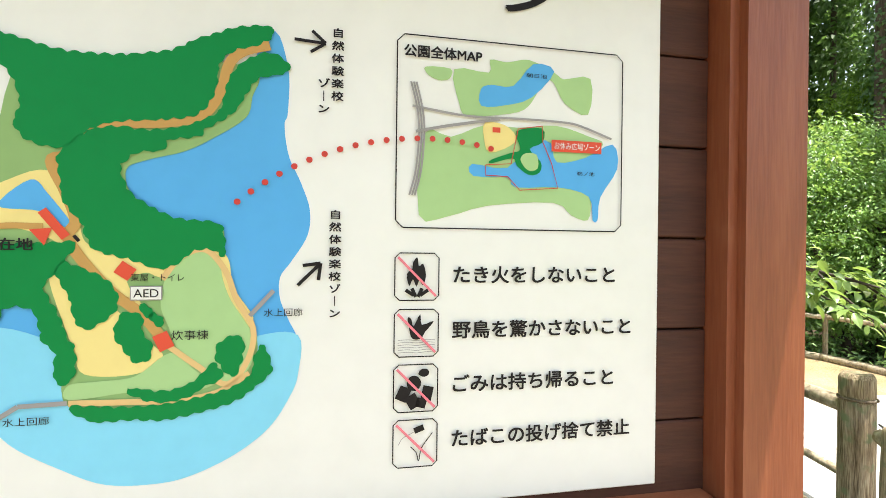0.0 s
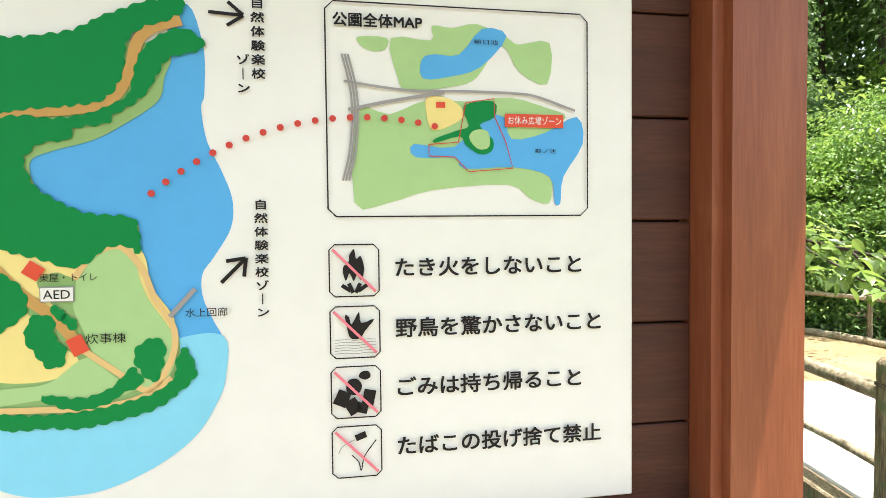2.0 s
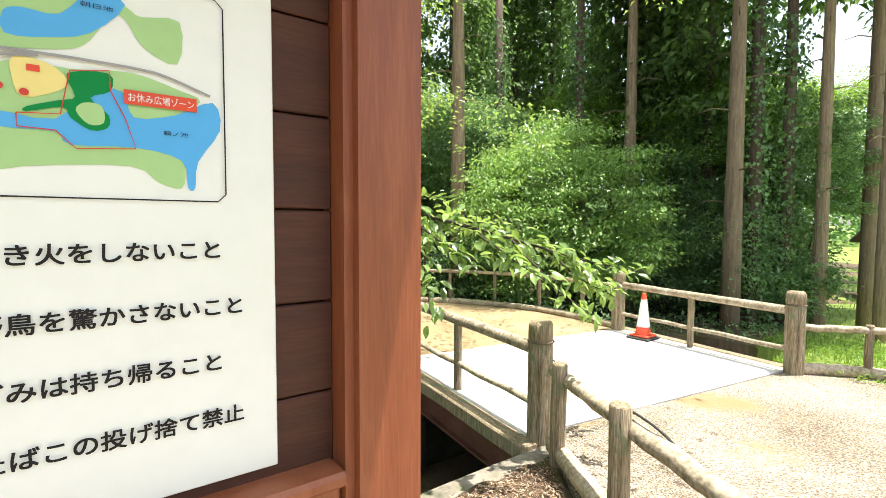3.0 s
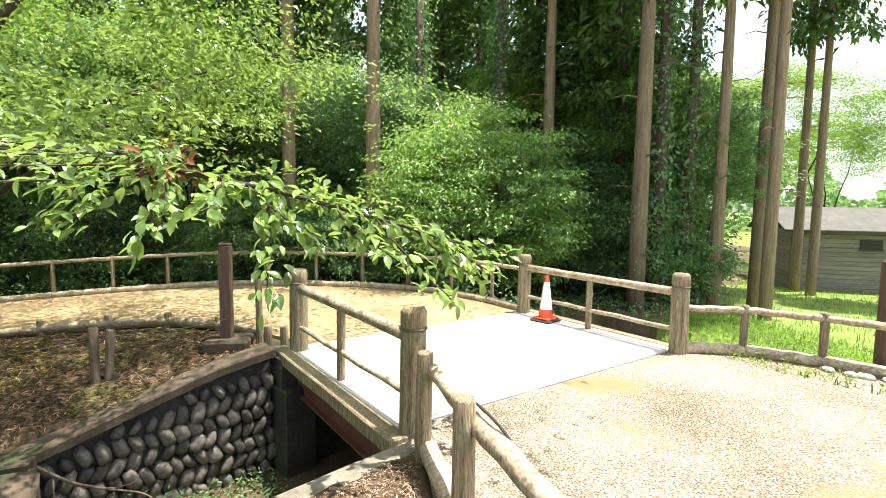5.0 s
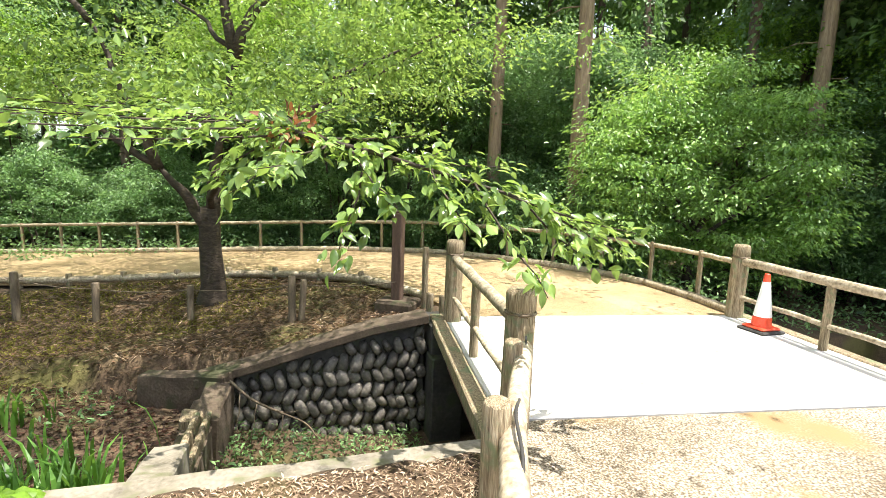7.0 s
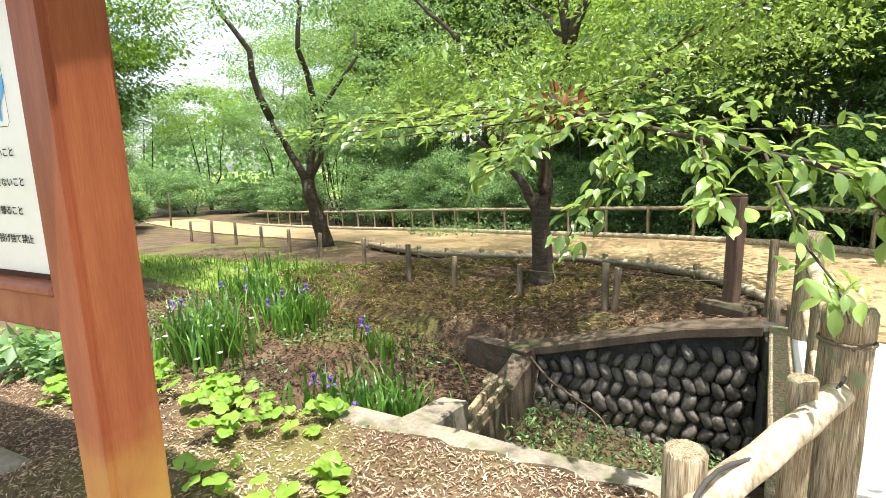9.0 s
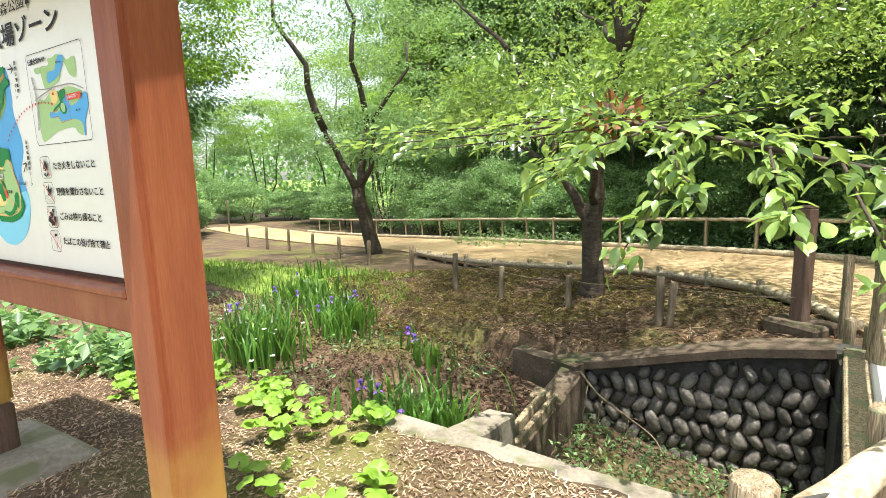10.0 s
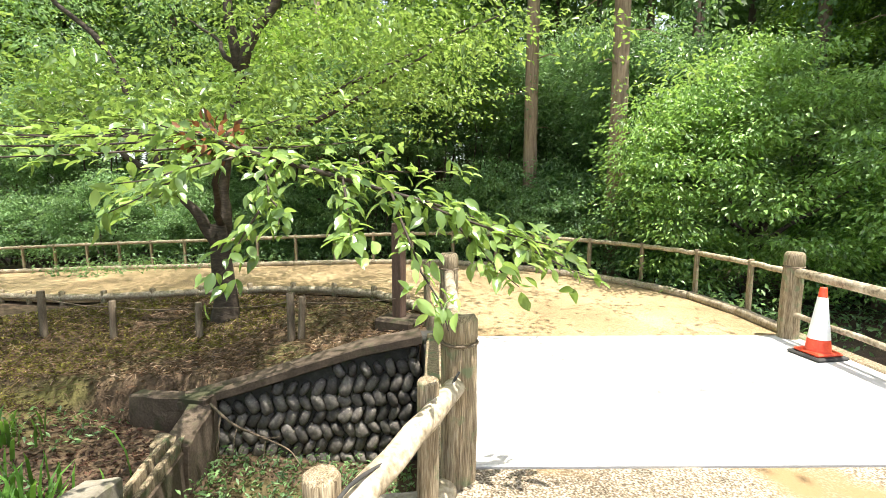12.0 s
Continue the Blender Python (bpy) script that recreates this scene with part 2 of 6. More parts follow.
def log_between(a, b, r, seed=0, rough=0.12, n=10, segs=6):
    a, b = Vector(a), Vector(b)
    pts = [a.lerp(b, k / segs) + Vector((0, 0, 0.006 * math.sin(seed + 3.0 * k))) for k in range(segs + 1)]
    pts = [a.lerp(b, 0.0)] + [a.lerp(b, 0.012 / max(0.05, (b - a).length))] + pts[1:-1] + [a.lerp(b, 1 - 0.012 / max(0.05, (b - a).length)), b]
    return tube(pts, [r * 0.86] + [r] * (len(pts) - 2) + [r * 0.86], n, rough, seed)


def bridge(x, y, z=0.0):
    """A point from the bridge's own axes: x across it, y along it."""
    return Vector((0.898 * x - 0.44 * y, 3.19 + 0.44 * x + 0.898 * y, z))


def ditch(s, n, z=0.0):
    """A point from the stream's axes: s along it, n across it."""
    return Vector((0.831 * s - 0.556 * n, 0.556 * s + 0.831 * n, z))


def ditch_sn(x, y):
    return 0.831 * x + 0.556 * y, -0.556 * x + 0.831 * y


def step(e0, e1, v):
    t = np.clip((v - e0) / (e1 - e0), 0, 1)
    return t * t * (3 - 2 * t)


def path_z(x, y):
    return -0.052 * np.maximum(0, -x - 3.0) * (1 - step(10, 40, -x)) - 1.0 * step(10, 40, -x)


def ground_z(x, y):
    """Height of the ground: path level, the sunk bed of irises, the stream and the slopes about them."""
    s, n = ditch_sn(x, y)
    z = path_z(x, y) - 0.035
    r = np.hypot(x + 3.9, y - 2.5)
    mound = -0.30 * (1 - step(2.0, 4.3, r))
    z = z + np.where(n > 4.6, mound, 0)
    bed = (1 - step(-0.36, -0.3, s)) * step(2.35, 2.75, n) * (1 - step(5.22 - 0.235 * (s + 0.45), 5.42 - 0.235 * (s + 0.45), n)) * step(-10, -6.0, s)
    z = z * (1 - bed) + bed * (-0.62 - 0.2 * step(-2.4, -1.1, s))
    cut = ((s > -0.42) & (s < 9)) & (n > 2.50) & (n < 5.28)
    z = np.where(cut, -1.30 + 0.25 * (1 - step(-0.4, 1.6, s)), z)
    side = 0.9 * (x - 3.3) + 0.44 * (y - 4.8)
    z = np.where(cut, z, z - 0.35 * step(0.15, 1.4, side) - 0.35 * step(3, 14, side))
    outer = step(7.9, 10.5, r) * step(6.5, 9, y + 0.35 * np.abs(x))
    z = z - 0.25 * outer * step(-11, -8, x)
    edge = np.interp(y, [-5, -1.35, -0.15, 1.0, 1.9, 3.3], [-9, -2.8, -0.9, -0.05, 0.02, 0.06])
    paved = (x > edge) & (y < 3.3 + 0.49 * x) & (y < 6.5)
    z = np.where((n < 2.46) & (s < 1.75) & ~paved, z + 0.045, z)
    z = np.where(paved & (side < 0.1), z - 0.06, z)
    z = np.where((r > 4.4) & (r < 7.5) & (n > 5.6) & (x < 2.3), z - 0.05, z)
    board = np.exp(-(((x + 0.9) / 0.6) ** 2 + ((y - 0.6) / 0.5) ** 2))
    return np.where(cut, z, z + 0.04 * board)

# ---------------------------------------------------------------- ground and paths


def steps_out(lo, hi, fine, far):
    """Grid lines: even and fine from lo to hi, then ever wider out to far."""
    mid = list(np.arange(lo, hi, fine))
    out, d = [], fine
    x = hi
    while x < far:
        out.append(x)
        d *= 1.3
        x += d
    left, d, x = [], fine, lo
    while x > -far:
        d *= 1.3
        x -= d
        left.append(x)
    return np.array(left[::-1] + mid + out)


gx, gy = steps_out(-11.0, 6.5, 0.1, 900), steps_out(-2.5, 11.0, 0.1, 900)
GX, GY = np.meshgrid(gx, gy)
GZ = ground_z(GX, GY)
near = (np.abs(GX) < 30) & (np.abs(GY) < 30)
lumps = np.array([[noise.noise((x * 1.9, y * 1.9, 0)) * 0.018 + noise.noise((x * 6, y * 6, 3)) * 0.010 for x in gx] for y in gy])
GZ = GZ + np.where(near, lumps, 0)
nx, ny = len(gx), len(gy)
idx = np.arange(nx * ny).reshape(ny, nx)
quads = np.stack([idx[:-1, :-1], idx[:-1, 1:], idx[1:, 1:], idx[1:, :-1]], -1).reshape(-1, 4)
gm = bpy.data.meshes.new("ground")
gm.from_pydata(np.stack([GX, GY, GZ], -1).reshape(-1, 3).tolist(), [], quads.tolist())
gm.polygons.foreach_set("use_smooth", np.ones(len(gm.polygons), bool))
gm.materials.append(M_GROUND)
gm.materials.append(M_LAWN)
mid = np.stack([GX, GY], -1).reshape(-1, 2)[quads].mean(1)
right_lawn = (0.9 * (mid[:, 0] - 3.3) + 0.44 * (mid[:, 1] - 4.8) > 0.05) & (mid[:, 1] < 7.2 + 0.9 * (mid[:, 0] - 4.0))
left_lawn = (mid[:, 0] < -7.5) & (mid[:, 1] < 3.6 - 0.62 * (-mid[:, 0] - 8.5)) & (mid[:, 1] > 1.6 - 0.62 * (-mid[:, 0] - 8.5))
gm.polygons.foreach_set("material_index", (right_lawn | left_lawn | (np.hypot(*mid.T) > 45)).astype(np.int32))
tagged(new("ground", gm), "leaf-littered mossy ground falling to a stream bed", "ground", kind="structure")


def sheet(name, left, right, z, material, thick=0.05):
    """A strip of surfacing between two lines of equal count."""
    bm = bmesh.new()
    rows = []
    for a, b in zip(left, right):
        row = []
        for k in range(9):
            q = Vector(a).lerp(Vector(b), k / 8)
            row.append(bm.verts.new((q.x, q.y, float(path_z(q.x, q.y)) + z)))
        rows.append(row)
    for a, b in zip(rows, rows[1:]):
        for k in range(8):
            bm.faces.new((a[k], a[k + 1], b[k + 1], b[k]))
    ext = bmesh.ops.extrude_face_region(bm, geom=bm.faces[:])
    bmesh.ops.translate(bm, verts=[v for v in ext["geom"] if isinstance(v, bmesh.types.BMVert)], vec=(0, 0, -thick))
    bmesh.ops.recalc_face_normals(bm, faces=bm.faces[:])
    return part(name, bm, material, smooth=False)


INNER = spline([(-0.83, 5.44, 0), (-1.55, 6.1, 0), (-2.6, 6.72, 0), (-3.7, 6.9, 0), (-5.1, 6.72, 0), (-6.4, 6.05, 0), (-7.65, 5.45, 0), (-9.2, 5.2, 0), (-12, 5.05, 0), (-16, 4.0, 0), (-30, 0.0, 0)])
OUTER = spline([(2.2, 6.95, 0), (1.62, 8.08, 0), (0.75, 9.05, 0), (-0.9, 9.78, 0), (-3, 10.05, 0), (-5.5, 9.9, 0), (-7.5, 9.35, 0), (-9.2, 8.8, 0), (-12.5, 8.0, 0), (-17, 6.6, 0), (-30, 2.6, 0)])
far_path = sheet("path_far", INNER, OUTER, 0.012, M_PATH2)
tagged(far_path, "ochre gravel path curving round the mound", "path", kind="structure")
LEFT = spline([(0.06, 3.30, 0), (0.02, 1.9, 0), (-0.05, 1.0, 0), (-0.9, -0.15, 0), (-2.8, -1.35, 0), (-9, -5, 0)])
RIGHT = spline([(3.25, 4.86, 0), (4.35, 4.3, 0), (5.0, 3.5, 0), (5.7, 2.2, 0), (6.5, -1, 0), (9, -9, 0)])
near_path = sheet("path_near", LEFT, RIGHT, 0.010, M_PATH)
tagged(near_path, "tan resin-bound gravel path before the bridge", "path", kind="structure")

def rough(bm, amp=0.012, cuts=7, seed=0):
    """Uneven, worn faces on a cast or hewn block."""
    bmesh.ops.subdivide_edges(bm, edges=[e for e in bm.edges if e.calc_length() > 0.06], cuts=cuts, use_grid_fill=True)
    for v in bm.verts:
        q = v.co * 5 + Vector((seed, 0, 0))
        v.co += Vector((noise.noise(q), noise.noise(q + Vector((9, 0, 0))), noise.noise(q + Vector((0, 9, 0))))) * amp
    return bm


# ---------------------------------------------------------------- bridge
bm = bmesh.new()
for q in ((-0.07, 0.1), (3.66, 0.1), (3.66, 2.54), (-0.07, 2.54)):
    bm.verts.new(bridge(*q, 0.018))
bm.faces.new(bm.verts[:])
ext = bmesh.ops.extrude_face_region(bm, geom=bm.faces[:])
bmesh.ops.translate(bm, verts=[v for v in ext["geom"] if isinstance(v, bmesh.types.BMVert)], vec=(0, 0, -0.14))
bmesh.ops.recalc_face_normals(bm, faces=bm.faces[:])
bmesh.ops.bevel(bm, geom=bm.edges[:], offset=0.01, segments=1, affect="EDGES")
footbridge = thing("footbridge", "pale concrete footbridge deck on red-brown steel girders", "bridge")
part("deck", bm, M_DECK, footbridge, smooth=False)
BROT = math.degrees(math.atan2(0.44, 0.898))
for x in (-0.02, 1.2, 2.4, 3.6):
    web = box(0.02, 2.7, 0.30, bevel=0.004)
    for zz in (-0.15, 0.15):
        bmesh.ops.create_cube(web, size=1, matrix=pose(0, 0, zz) @ Matrix.Diagonal((0.12, 2.7, 0.018, 1)))
    ob = part("girder", web, M_STEEL, footbridge, smooth=False)
    ob.matrix_basis = Matrix.Translation(bridge(x, 1.3, -0.29)) @ pose(0, 0, 0, 0, 0, BROT)
for x in (-0.15, 3.74):
    ob = part("edge_timber", rough(box(0.15, 2.7, 0.13, bevel=0.012), 0.008, 6), M_LOG, footbridge, "mossy grey edge timber", smooth=False)
    ob.matrix_basis = Matrix.Translation(bridge(x, 1.28, -0.038)) @ pose(0, 0, 0, 0, 0, BROT)

POST_GROUP = "log posts of the bridge"


def log_post(place, height=0.92, r=0.085, below=0.3, seed=0, name="fence_post", label="weathered round log post with a chamfered top and band", cat="post", group=POST_GROUP, lean=(0, 0)):
    """A round post: grooved band under a chamfered, cracked top."""
    ob = thing(name, label, cat, group, Matrix.Translation(place))
    hs = [-below, 0.0, 0.3 * height, 0.6 * height, height - 0.17, height - 0.155, height - 0.145, height - 0.13, height - 0.03, height]
    rs = [1, 1.02, 1, 0.99, 0.98, 0.9, 0.9, 0.98, 0.97, 0.8]
    pts = [Vector((lean[0] * max(h, 0), lean[1] * max(h, 0), h)) for h in hs]
    part("shaft", tube(pts, [r * q for q in rs], 16, 0.10, seed), M_LOG, ob)
    if height > 0.8:
        band = bmesh.new()
        ring = [Vector((math.cos(a) * r * 1.0, math.sin(a) * r * 1.0, height - 0.15)) for a in np.linspace(0, 2 * math.pi, 25)]
        part("band", tube(ring, 0.008, 6, 0, 0, band, cap=False), M_STAKE, ob, "dark rope band")
    return ob


def rail(a, b, r, seed=0, label="weathered horizontal log rail", group="rails of the bridge", name="rail", m=None):
    a, b = Vector(a), Vector(b)
    ob = part(name, log_between(Vector((0, 0, 0)), b - a, r, seed), m or M_RAIL)
    ob.matrix_basis = Matrix.Translation(a)
    return tagged(ob, label, "rail", group)


def small_post(place, height, r, seed=0, label="thin weathered log stake", group="short stakes", lean=(0, 0), m=None, below=0.25):
    ob = part("stake", log_between((0, 0, -below), (lean[0], lean[1], height), r, seed, 0.12, 9, 4), m or M_LOG)
    ob.matrix_basis = Matrix.Translation(place)
    return tagged(ob, label, "stake", group)


for i, (x, y) in enumerate(((0, 0), (0, 2.39), (3.57, 0.0), (3.57, 2.47))):
    log_post(bridge(x, y), 0.92, 0.096, 0.5, i * 7)
for x in (0, 3.57):
    rail(bridge(x, 0.06, 0.70), bridge(x, 2.4, 0.72), 0.05, 3 + x)
    rail(bridge(x, 0.06, 0.27), bridge(x, 2.4, 0.28), 0.028, 5 + x, "thin lower log rail")
    small_post(bridge(x, 1.25), 0.70, 0.042, int(9 + x), "slim round mid post under the bridge rail", "mid posts", below=0.1)
# fence that leads up to the bridge on the stream side
small_post((0.02, 2.79, 0), 0.72, 0.052, 21, "split log stake beside the bridge post", lean=(0.01, -0.02))
small_post((0.107, 1.95, 0), 0.75, 0.058, 23, "pale short log post with a sawn top")
rail((0.06, 3.02, 0.60), (0.17, 1.95, 0.62), 0.05, 31, "pale log rail on the stream side", "stream side rails")
rail((0.17, 1.97, 0.62), (0.34, 1.02, 0.60), 0.05, 33, "pale log rail on the stream side", "stream side rails")
rail((0.04, 2.95, 0.09), (0.20, 1.0, 0.09), 0.065, 35, "thick log lying along the path edge", "edging logs", "edging_log")
small_post((0.30, 1.05, 0), 0.66, 0.055, 25, "pale short log post with a sawn top")

# ---------------------------------------------------------------- fences round the path


def along(line, dist0, gap, count):
    """Places at even gaps along a line."""
    out, acc, want = [], 0.0, dist0
    for a, b in zip(line, line[1:]):
        d = (b - a).length
        while acc + d >= want and len(out) < count:
            out.append(a.lerp(b, (want - acc) / d))
            want += gap
        acc += d
    return out


def lift(p, z, off=(0, 0)):
    return Vector((p.x + off[0], p.y + off[1], float(path_z(p.x, p.y)) + z))


outer_posts = along(OUTER, 0.05, 0.95, 30)
for i, (a, b) in enumerate(zip(outer_posts, outer_posts[1:])):
    rail(lift(a, 0.055), lift(b, 0.055), 0.062, i, "round log edging the outer side of the path", "outer edging logs", "edging_log")
    n = Vector((-(b - a).y, (b - a).x, 0)).normalized() * -0.12
    pa, pb = lift(a, 0, n), lift(b, 0, n)
    if i:
        small_post(pa, 0.71, 0.036, i, "slim round post of the path fence", "path fence posts")
    rail(pa + Vector((0, 0, 0.66)), pb + Vector((0, 0, 0.66)), 0.036, 50 + i, "slim round top rail of the path fence", "path fence rails")
inner_posts = along(INNER, 1.0, 0.78, 13)
for i, (a, b) in enumerate(zip(inner_posts, inner_posts[1:])):
    rail(lift(a, 0.045), lift(b, 0.045), 0.055, 80 + i, "round log edging the inner side of the path", "inner edging logs", "edging_log")
    small_post(lift(b, 0), 0.15, 0.045, 90 + i, "low peg holding the edging log", "edging pegs")
# roadside fence to the right of the bridge
side = spline([(3.2, 4.79, 0), (3.85, 4.6, 0), (4.35, 4.2, 0), (4.95, 3.4, 0), (5.6, 2.0, 0), (6.0, 0.6, 0)], 4)
sp = along(side, 0.0, 0.72, 8)
for i, (a, b) in enumerate(zip(sp, sp[1:])):
    if i:
        small_post(a, 0.58, 0.042, 120 + i, "slim round post of the roadside fence", "roadside fence posts")
    rail(a + Vector((0, 0, 0.52)), b + Vector((0, 0, 0.52)), 0.04, 130 + i, "round top rail of the roadside fence", "roadside fence rails")
    rail(a + Vector((0, 0, 0.06)), b + Vector((0, 0, 0.06)), 0.07, 140 + i, "thick log edging the road side", "roadside edging logs", "edging_log")


def gate_post(place, height, w, label):
    ob = thing("gate_post", label, "post", "gate posts", Matrix.Translation(place))
    part("shaft", box(w, w, height + 0.2, 0, 0, height / 2 - 0.1, 0.012), M_BROWN, ob, smooth=False)
    part("cap", box(w * 0.96, w * 0.96, 0.03, 0, 0, height + 0.013, 0.012), M_BROWN, ob, smooth=False)
    part("footing", box(0.5, 0.42, 0.26, 0.02, 0, -0.08, 0.03), M_CAP, ob, "weathered brown concrete footing", smooth=False)
    return ob


gate_post((-1.94, 5.85, 0.0), 1.14, 0.13, "dark brown square timber post on a concrete footing")
gate_post((5.02, 3.98, -0.05), 1.16, 0.12, "dark brown square timber post on a concrete footing")

# ---------------------------------------------------------------- stream walls
DROT = math.degrees(math.atan2(0.556, 0.831))
front = thing("stream_wall_front", "old concrete wall top along the near stream bank", "wall")
front["kind"] = "structure"
ob = part("wall", rough(box(3.9, 0.22, 1.5, bevel=0.025), 0.02, 9), M_CONC, front, smooth=False)
ob.matrix_basis = Matrix.Translation(ditch(1.2, 2.49, -0.752)) @ pose(0, 0, 0, 0, 0, DROT)
rock = thing("rock_wall", "retaining wall of grey river cobbles under a concrete cap", "wall")
rock["kind"] = "structure"
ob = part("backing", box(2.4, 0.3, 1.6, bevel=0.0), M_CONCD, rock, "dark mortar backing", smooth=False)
cut = ob.data
for v in cut.vertices:
    if v.co.z > 0:
        v.co.z = 0.62 - (0.62 if v.co.x < 0 else 0.0) * 0.98
ob.matrix_basis = Matrix.Translation(ditch(0.6, 5.26, -0.6)) @ pose(0, 0, 0, 0, 0, DROT)
cap = bmesh.new()
tops = [(-0.55, -0.47), (0.0, -0.34), (0.6, -0.17), (1.2, -0.01), (1.82, 0.09)]
rows = [[cap.verts.new(ditch(s, n, z + dz)) for n, dz in ((5.00, -0.10), (5.00, 0.0), (5.26, 0.01), (5.26, -0.1))] for s, z in tops]
for a, b in zip(rows, rows[1:]):
    for k in range(4):
        cap.faces.new((a[k], b[k], b[(k + 1) % 4], a[(k + 1) % 4]))
cap.faces.new(rows[0])
cap.faces.new(rows[-1][::-1])
bmesh.ops.recalc_face_normals(cap, faces=cap.faces[:])
bmesh.ops.bevel(cap, geom=cap.edges[:], offset=0.012, segments=1, affect="EDGES")
part("cap", cap, M_CAP, rock, "mossy brown sloping concrete cap", smooth=False)
ab = thing("abutment", "stepped dark concrete abutment under the bridge", "abutment")
ab["kind"] = "structure"
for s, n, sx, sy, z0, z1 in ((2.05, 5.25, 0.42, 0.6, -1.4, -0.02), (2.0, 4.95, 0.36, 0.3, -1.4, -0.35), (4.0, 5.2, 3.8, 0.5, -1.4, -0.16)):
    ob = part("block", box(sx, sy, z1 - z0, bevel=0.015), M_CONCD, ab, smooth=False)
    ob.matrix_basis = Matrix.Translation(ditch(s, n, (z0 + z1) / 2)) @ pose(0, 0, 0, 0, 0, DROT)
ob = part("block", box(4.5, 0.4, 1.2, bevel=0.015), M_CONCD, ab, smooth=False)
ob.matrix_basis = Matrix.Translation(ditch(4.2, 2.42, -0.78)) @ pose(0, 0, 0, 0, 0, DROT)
weir = thing("weir", "small concrete weir with old wooden stop boards", "weir")
for s, n, sx, sy, z0, z1, m in ((-0.42, 3.75, 0.26, 2.5, -1.35, -0.66, M_CAP), (-0.40, 3.85, 0.05, 1.05, -1.0, -0.50, M_LOG), (-0.33, 3.95, 0.05, 1.15, -1.0, -0.56, M_LOG)):
    ob = part("stop_board" if m is M_LOG else "sill", rough(box(sx, sy, z1 - z0, bevel=0.012), 0.012, 4, s), m, weir, smooth=False)
    ob.matrix_basis = Matrix.Translation(ditch(s, n, (z0 + z1) / 2)) @ pose(0, 0, 0, 0, 0, DROT)


def sloped_block(s0, n0, s1, n1, width, top0, top1, base):
    """A wall end whose top falls from one end to the other, in the stream's axes."""
    bm = bmesh.new()
    d = Vector((s1 - s0, n1 - n0, 0)).normalized()
    w = Vector((-d.y, d.x, 0)) * width / 2
    ends = []
    for s, n, top in ((s0, n0, top0), (s1, n1, top1)):
        ends.append([bm.verts.new(ditch(s + w.x * k, n + w.y * k, z)) for k, z in ((-1, base), (1, base), (1, top), (-1, top))])
    for k in range(4):
        bm.faces.new((ends[0][k], ends[0][(k + 1) % 4], ends[1][(k + 1) % 4], ends[1][k]))
    bm.faces.new(ends[0][::-1])
    bm.faces.new(ends[1])
    bmesh.ops.recalc_face_normals(bm, faces=bm.faces[:])
    bmesh.ops.bevel(bm, geom=bm.edges[:], offset=0.015, segments=1, affect="EDGES")
    return rough(bm, 0.014, 5, s0)


part("near_pier", sloped_block(-0.30, 2.55, -0.37, 3.36, 0.22, -0.03, -0.24, -1.3), M_CONC, weir, "pale weathered concrete pier", smooth=False)
part("wing_wall", sloped_block(-0.22, 4.95, -1.10, 5.40, 0.17, -0.40, -0.50, -1.3), M_CAP, weir, "mossy brown concrete wing wall", smooth=False)
part("far_pier", sloped_block(-0.36, 4.42, -0.30, 4.92, 0.24, -0.60, -0.46, -1.3), M_CAP, weir, smooth=False)
ob = part("timber_post", rough(box(0.2, 0.2, 0.85, bevel=0.02), 0.02, 4), M_LOG, weir, "grey split timber post", smooth=False)
ob.matrix_basis = Matrix.Translation(ditch(-0.46, 4.48, -0.99)) @ pose(0, 0, 0, 0, 0, DROT)

# ---------------------------------------------------------------- stakes on the mound
for i, (x, y, z0, z1) in enumerate(((-3.08, 5.25, -0.25, 0.34), (-4.51, 5.11, -0.3, 0.11), (-5.6, 4.68, -0.4, 0.116), (-6.44, 4.3, -0.36, 0.24), (-8.27, 4.21, -0.4, 0.14), (-9.98, 3.82, -0.47, 0.10), (-11.42, 3.46, -0.50, 0.07), (-13.41, 3.15, -0.55, -0.02), (-14.86, 2.67, -0.58, 0.02), (-16.39, 2.16, -0.60, -0.02), (-18.03, 1.64, -0.63, -0.15), (-25.9, 1.2, -0.75, 0.58))):
    small_post((x, y, z0), z1 - z0, 0.045, 200 + i, "dark weathered stake on the mossy mound", "mound stakes", (0.01 * (i % 3 - 1), 0.015), M_STAKE)
small_post((-3.0, 5.3, -0.25), 0.55, 0.042, 230, "dark weathered stake on the mossy mound", "mound stakes", (0.05, 0.02), M_STAKE)
small_post((-1.58, 5.88, 0), 0.74, 0.04, 231, "thin weathered log stake beside the gate post")
small_post((-1.45, 5.72, 0), 0.2, 0.045, 232, "low weathered log peg", "edging pegs")
small_post((-1.25, 5.6, 0), 0.22, 0.045, 233, "low weathered log peg", "edging pegs")

# ---------------------------------------------------------------- traffic cone
M_RED = mat("cone_red_plastic", [(0.62, 0.05, 0.02), (0.72, 0.075, 0.03), (0.78, 0.12, 0.06)], 6, 0.45, 0.05, 50)
M_WHITE = mat("cone_white_sleeve", [(0.68, 0.70, 0.72), (0.78, 0.79, 0.80), (0.82, 0.82, 0.82)], 8, 0.4, 0.05, 50)
M_BLACK = mat("black_rubber", [(0.02, 0.02, 0.02), (0.035, 0.033, 0.03), (0.06, 0.055, 0.05)], 8, 0.8, 0.1, 50)
cone = thing("traffic_cone", "red and white plastic traffic cone on a rubber base", "traffic cone", at=Matrix.Translation((2.25, 6.39, 0.02)) @ pose(0, 0, 0, 0, 0, 35))


def cone_r(z):
    return 0.112 - (0.112 - 0.026) * z / 0.66


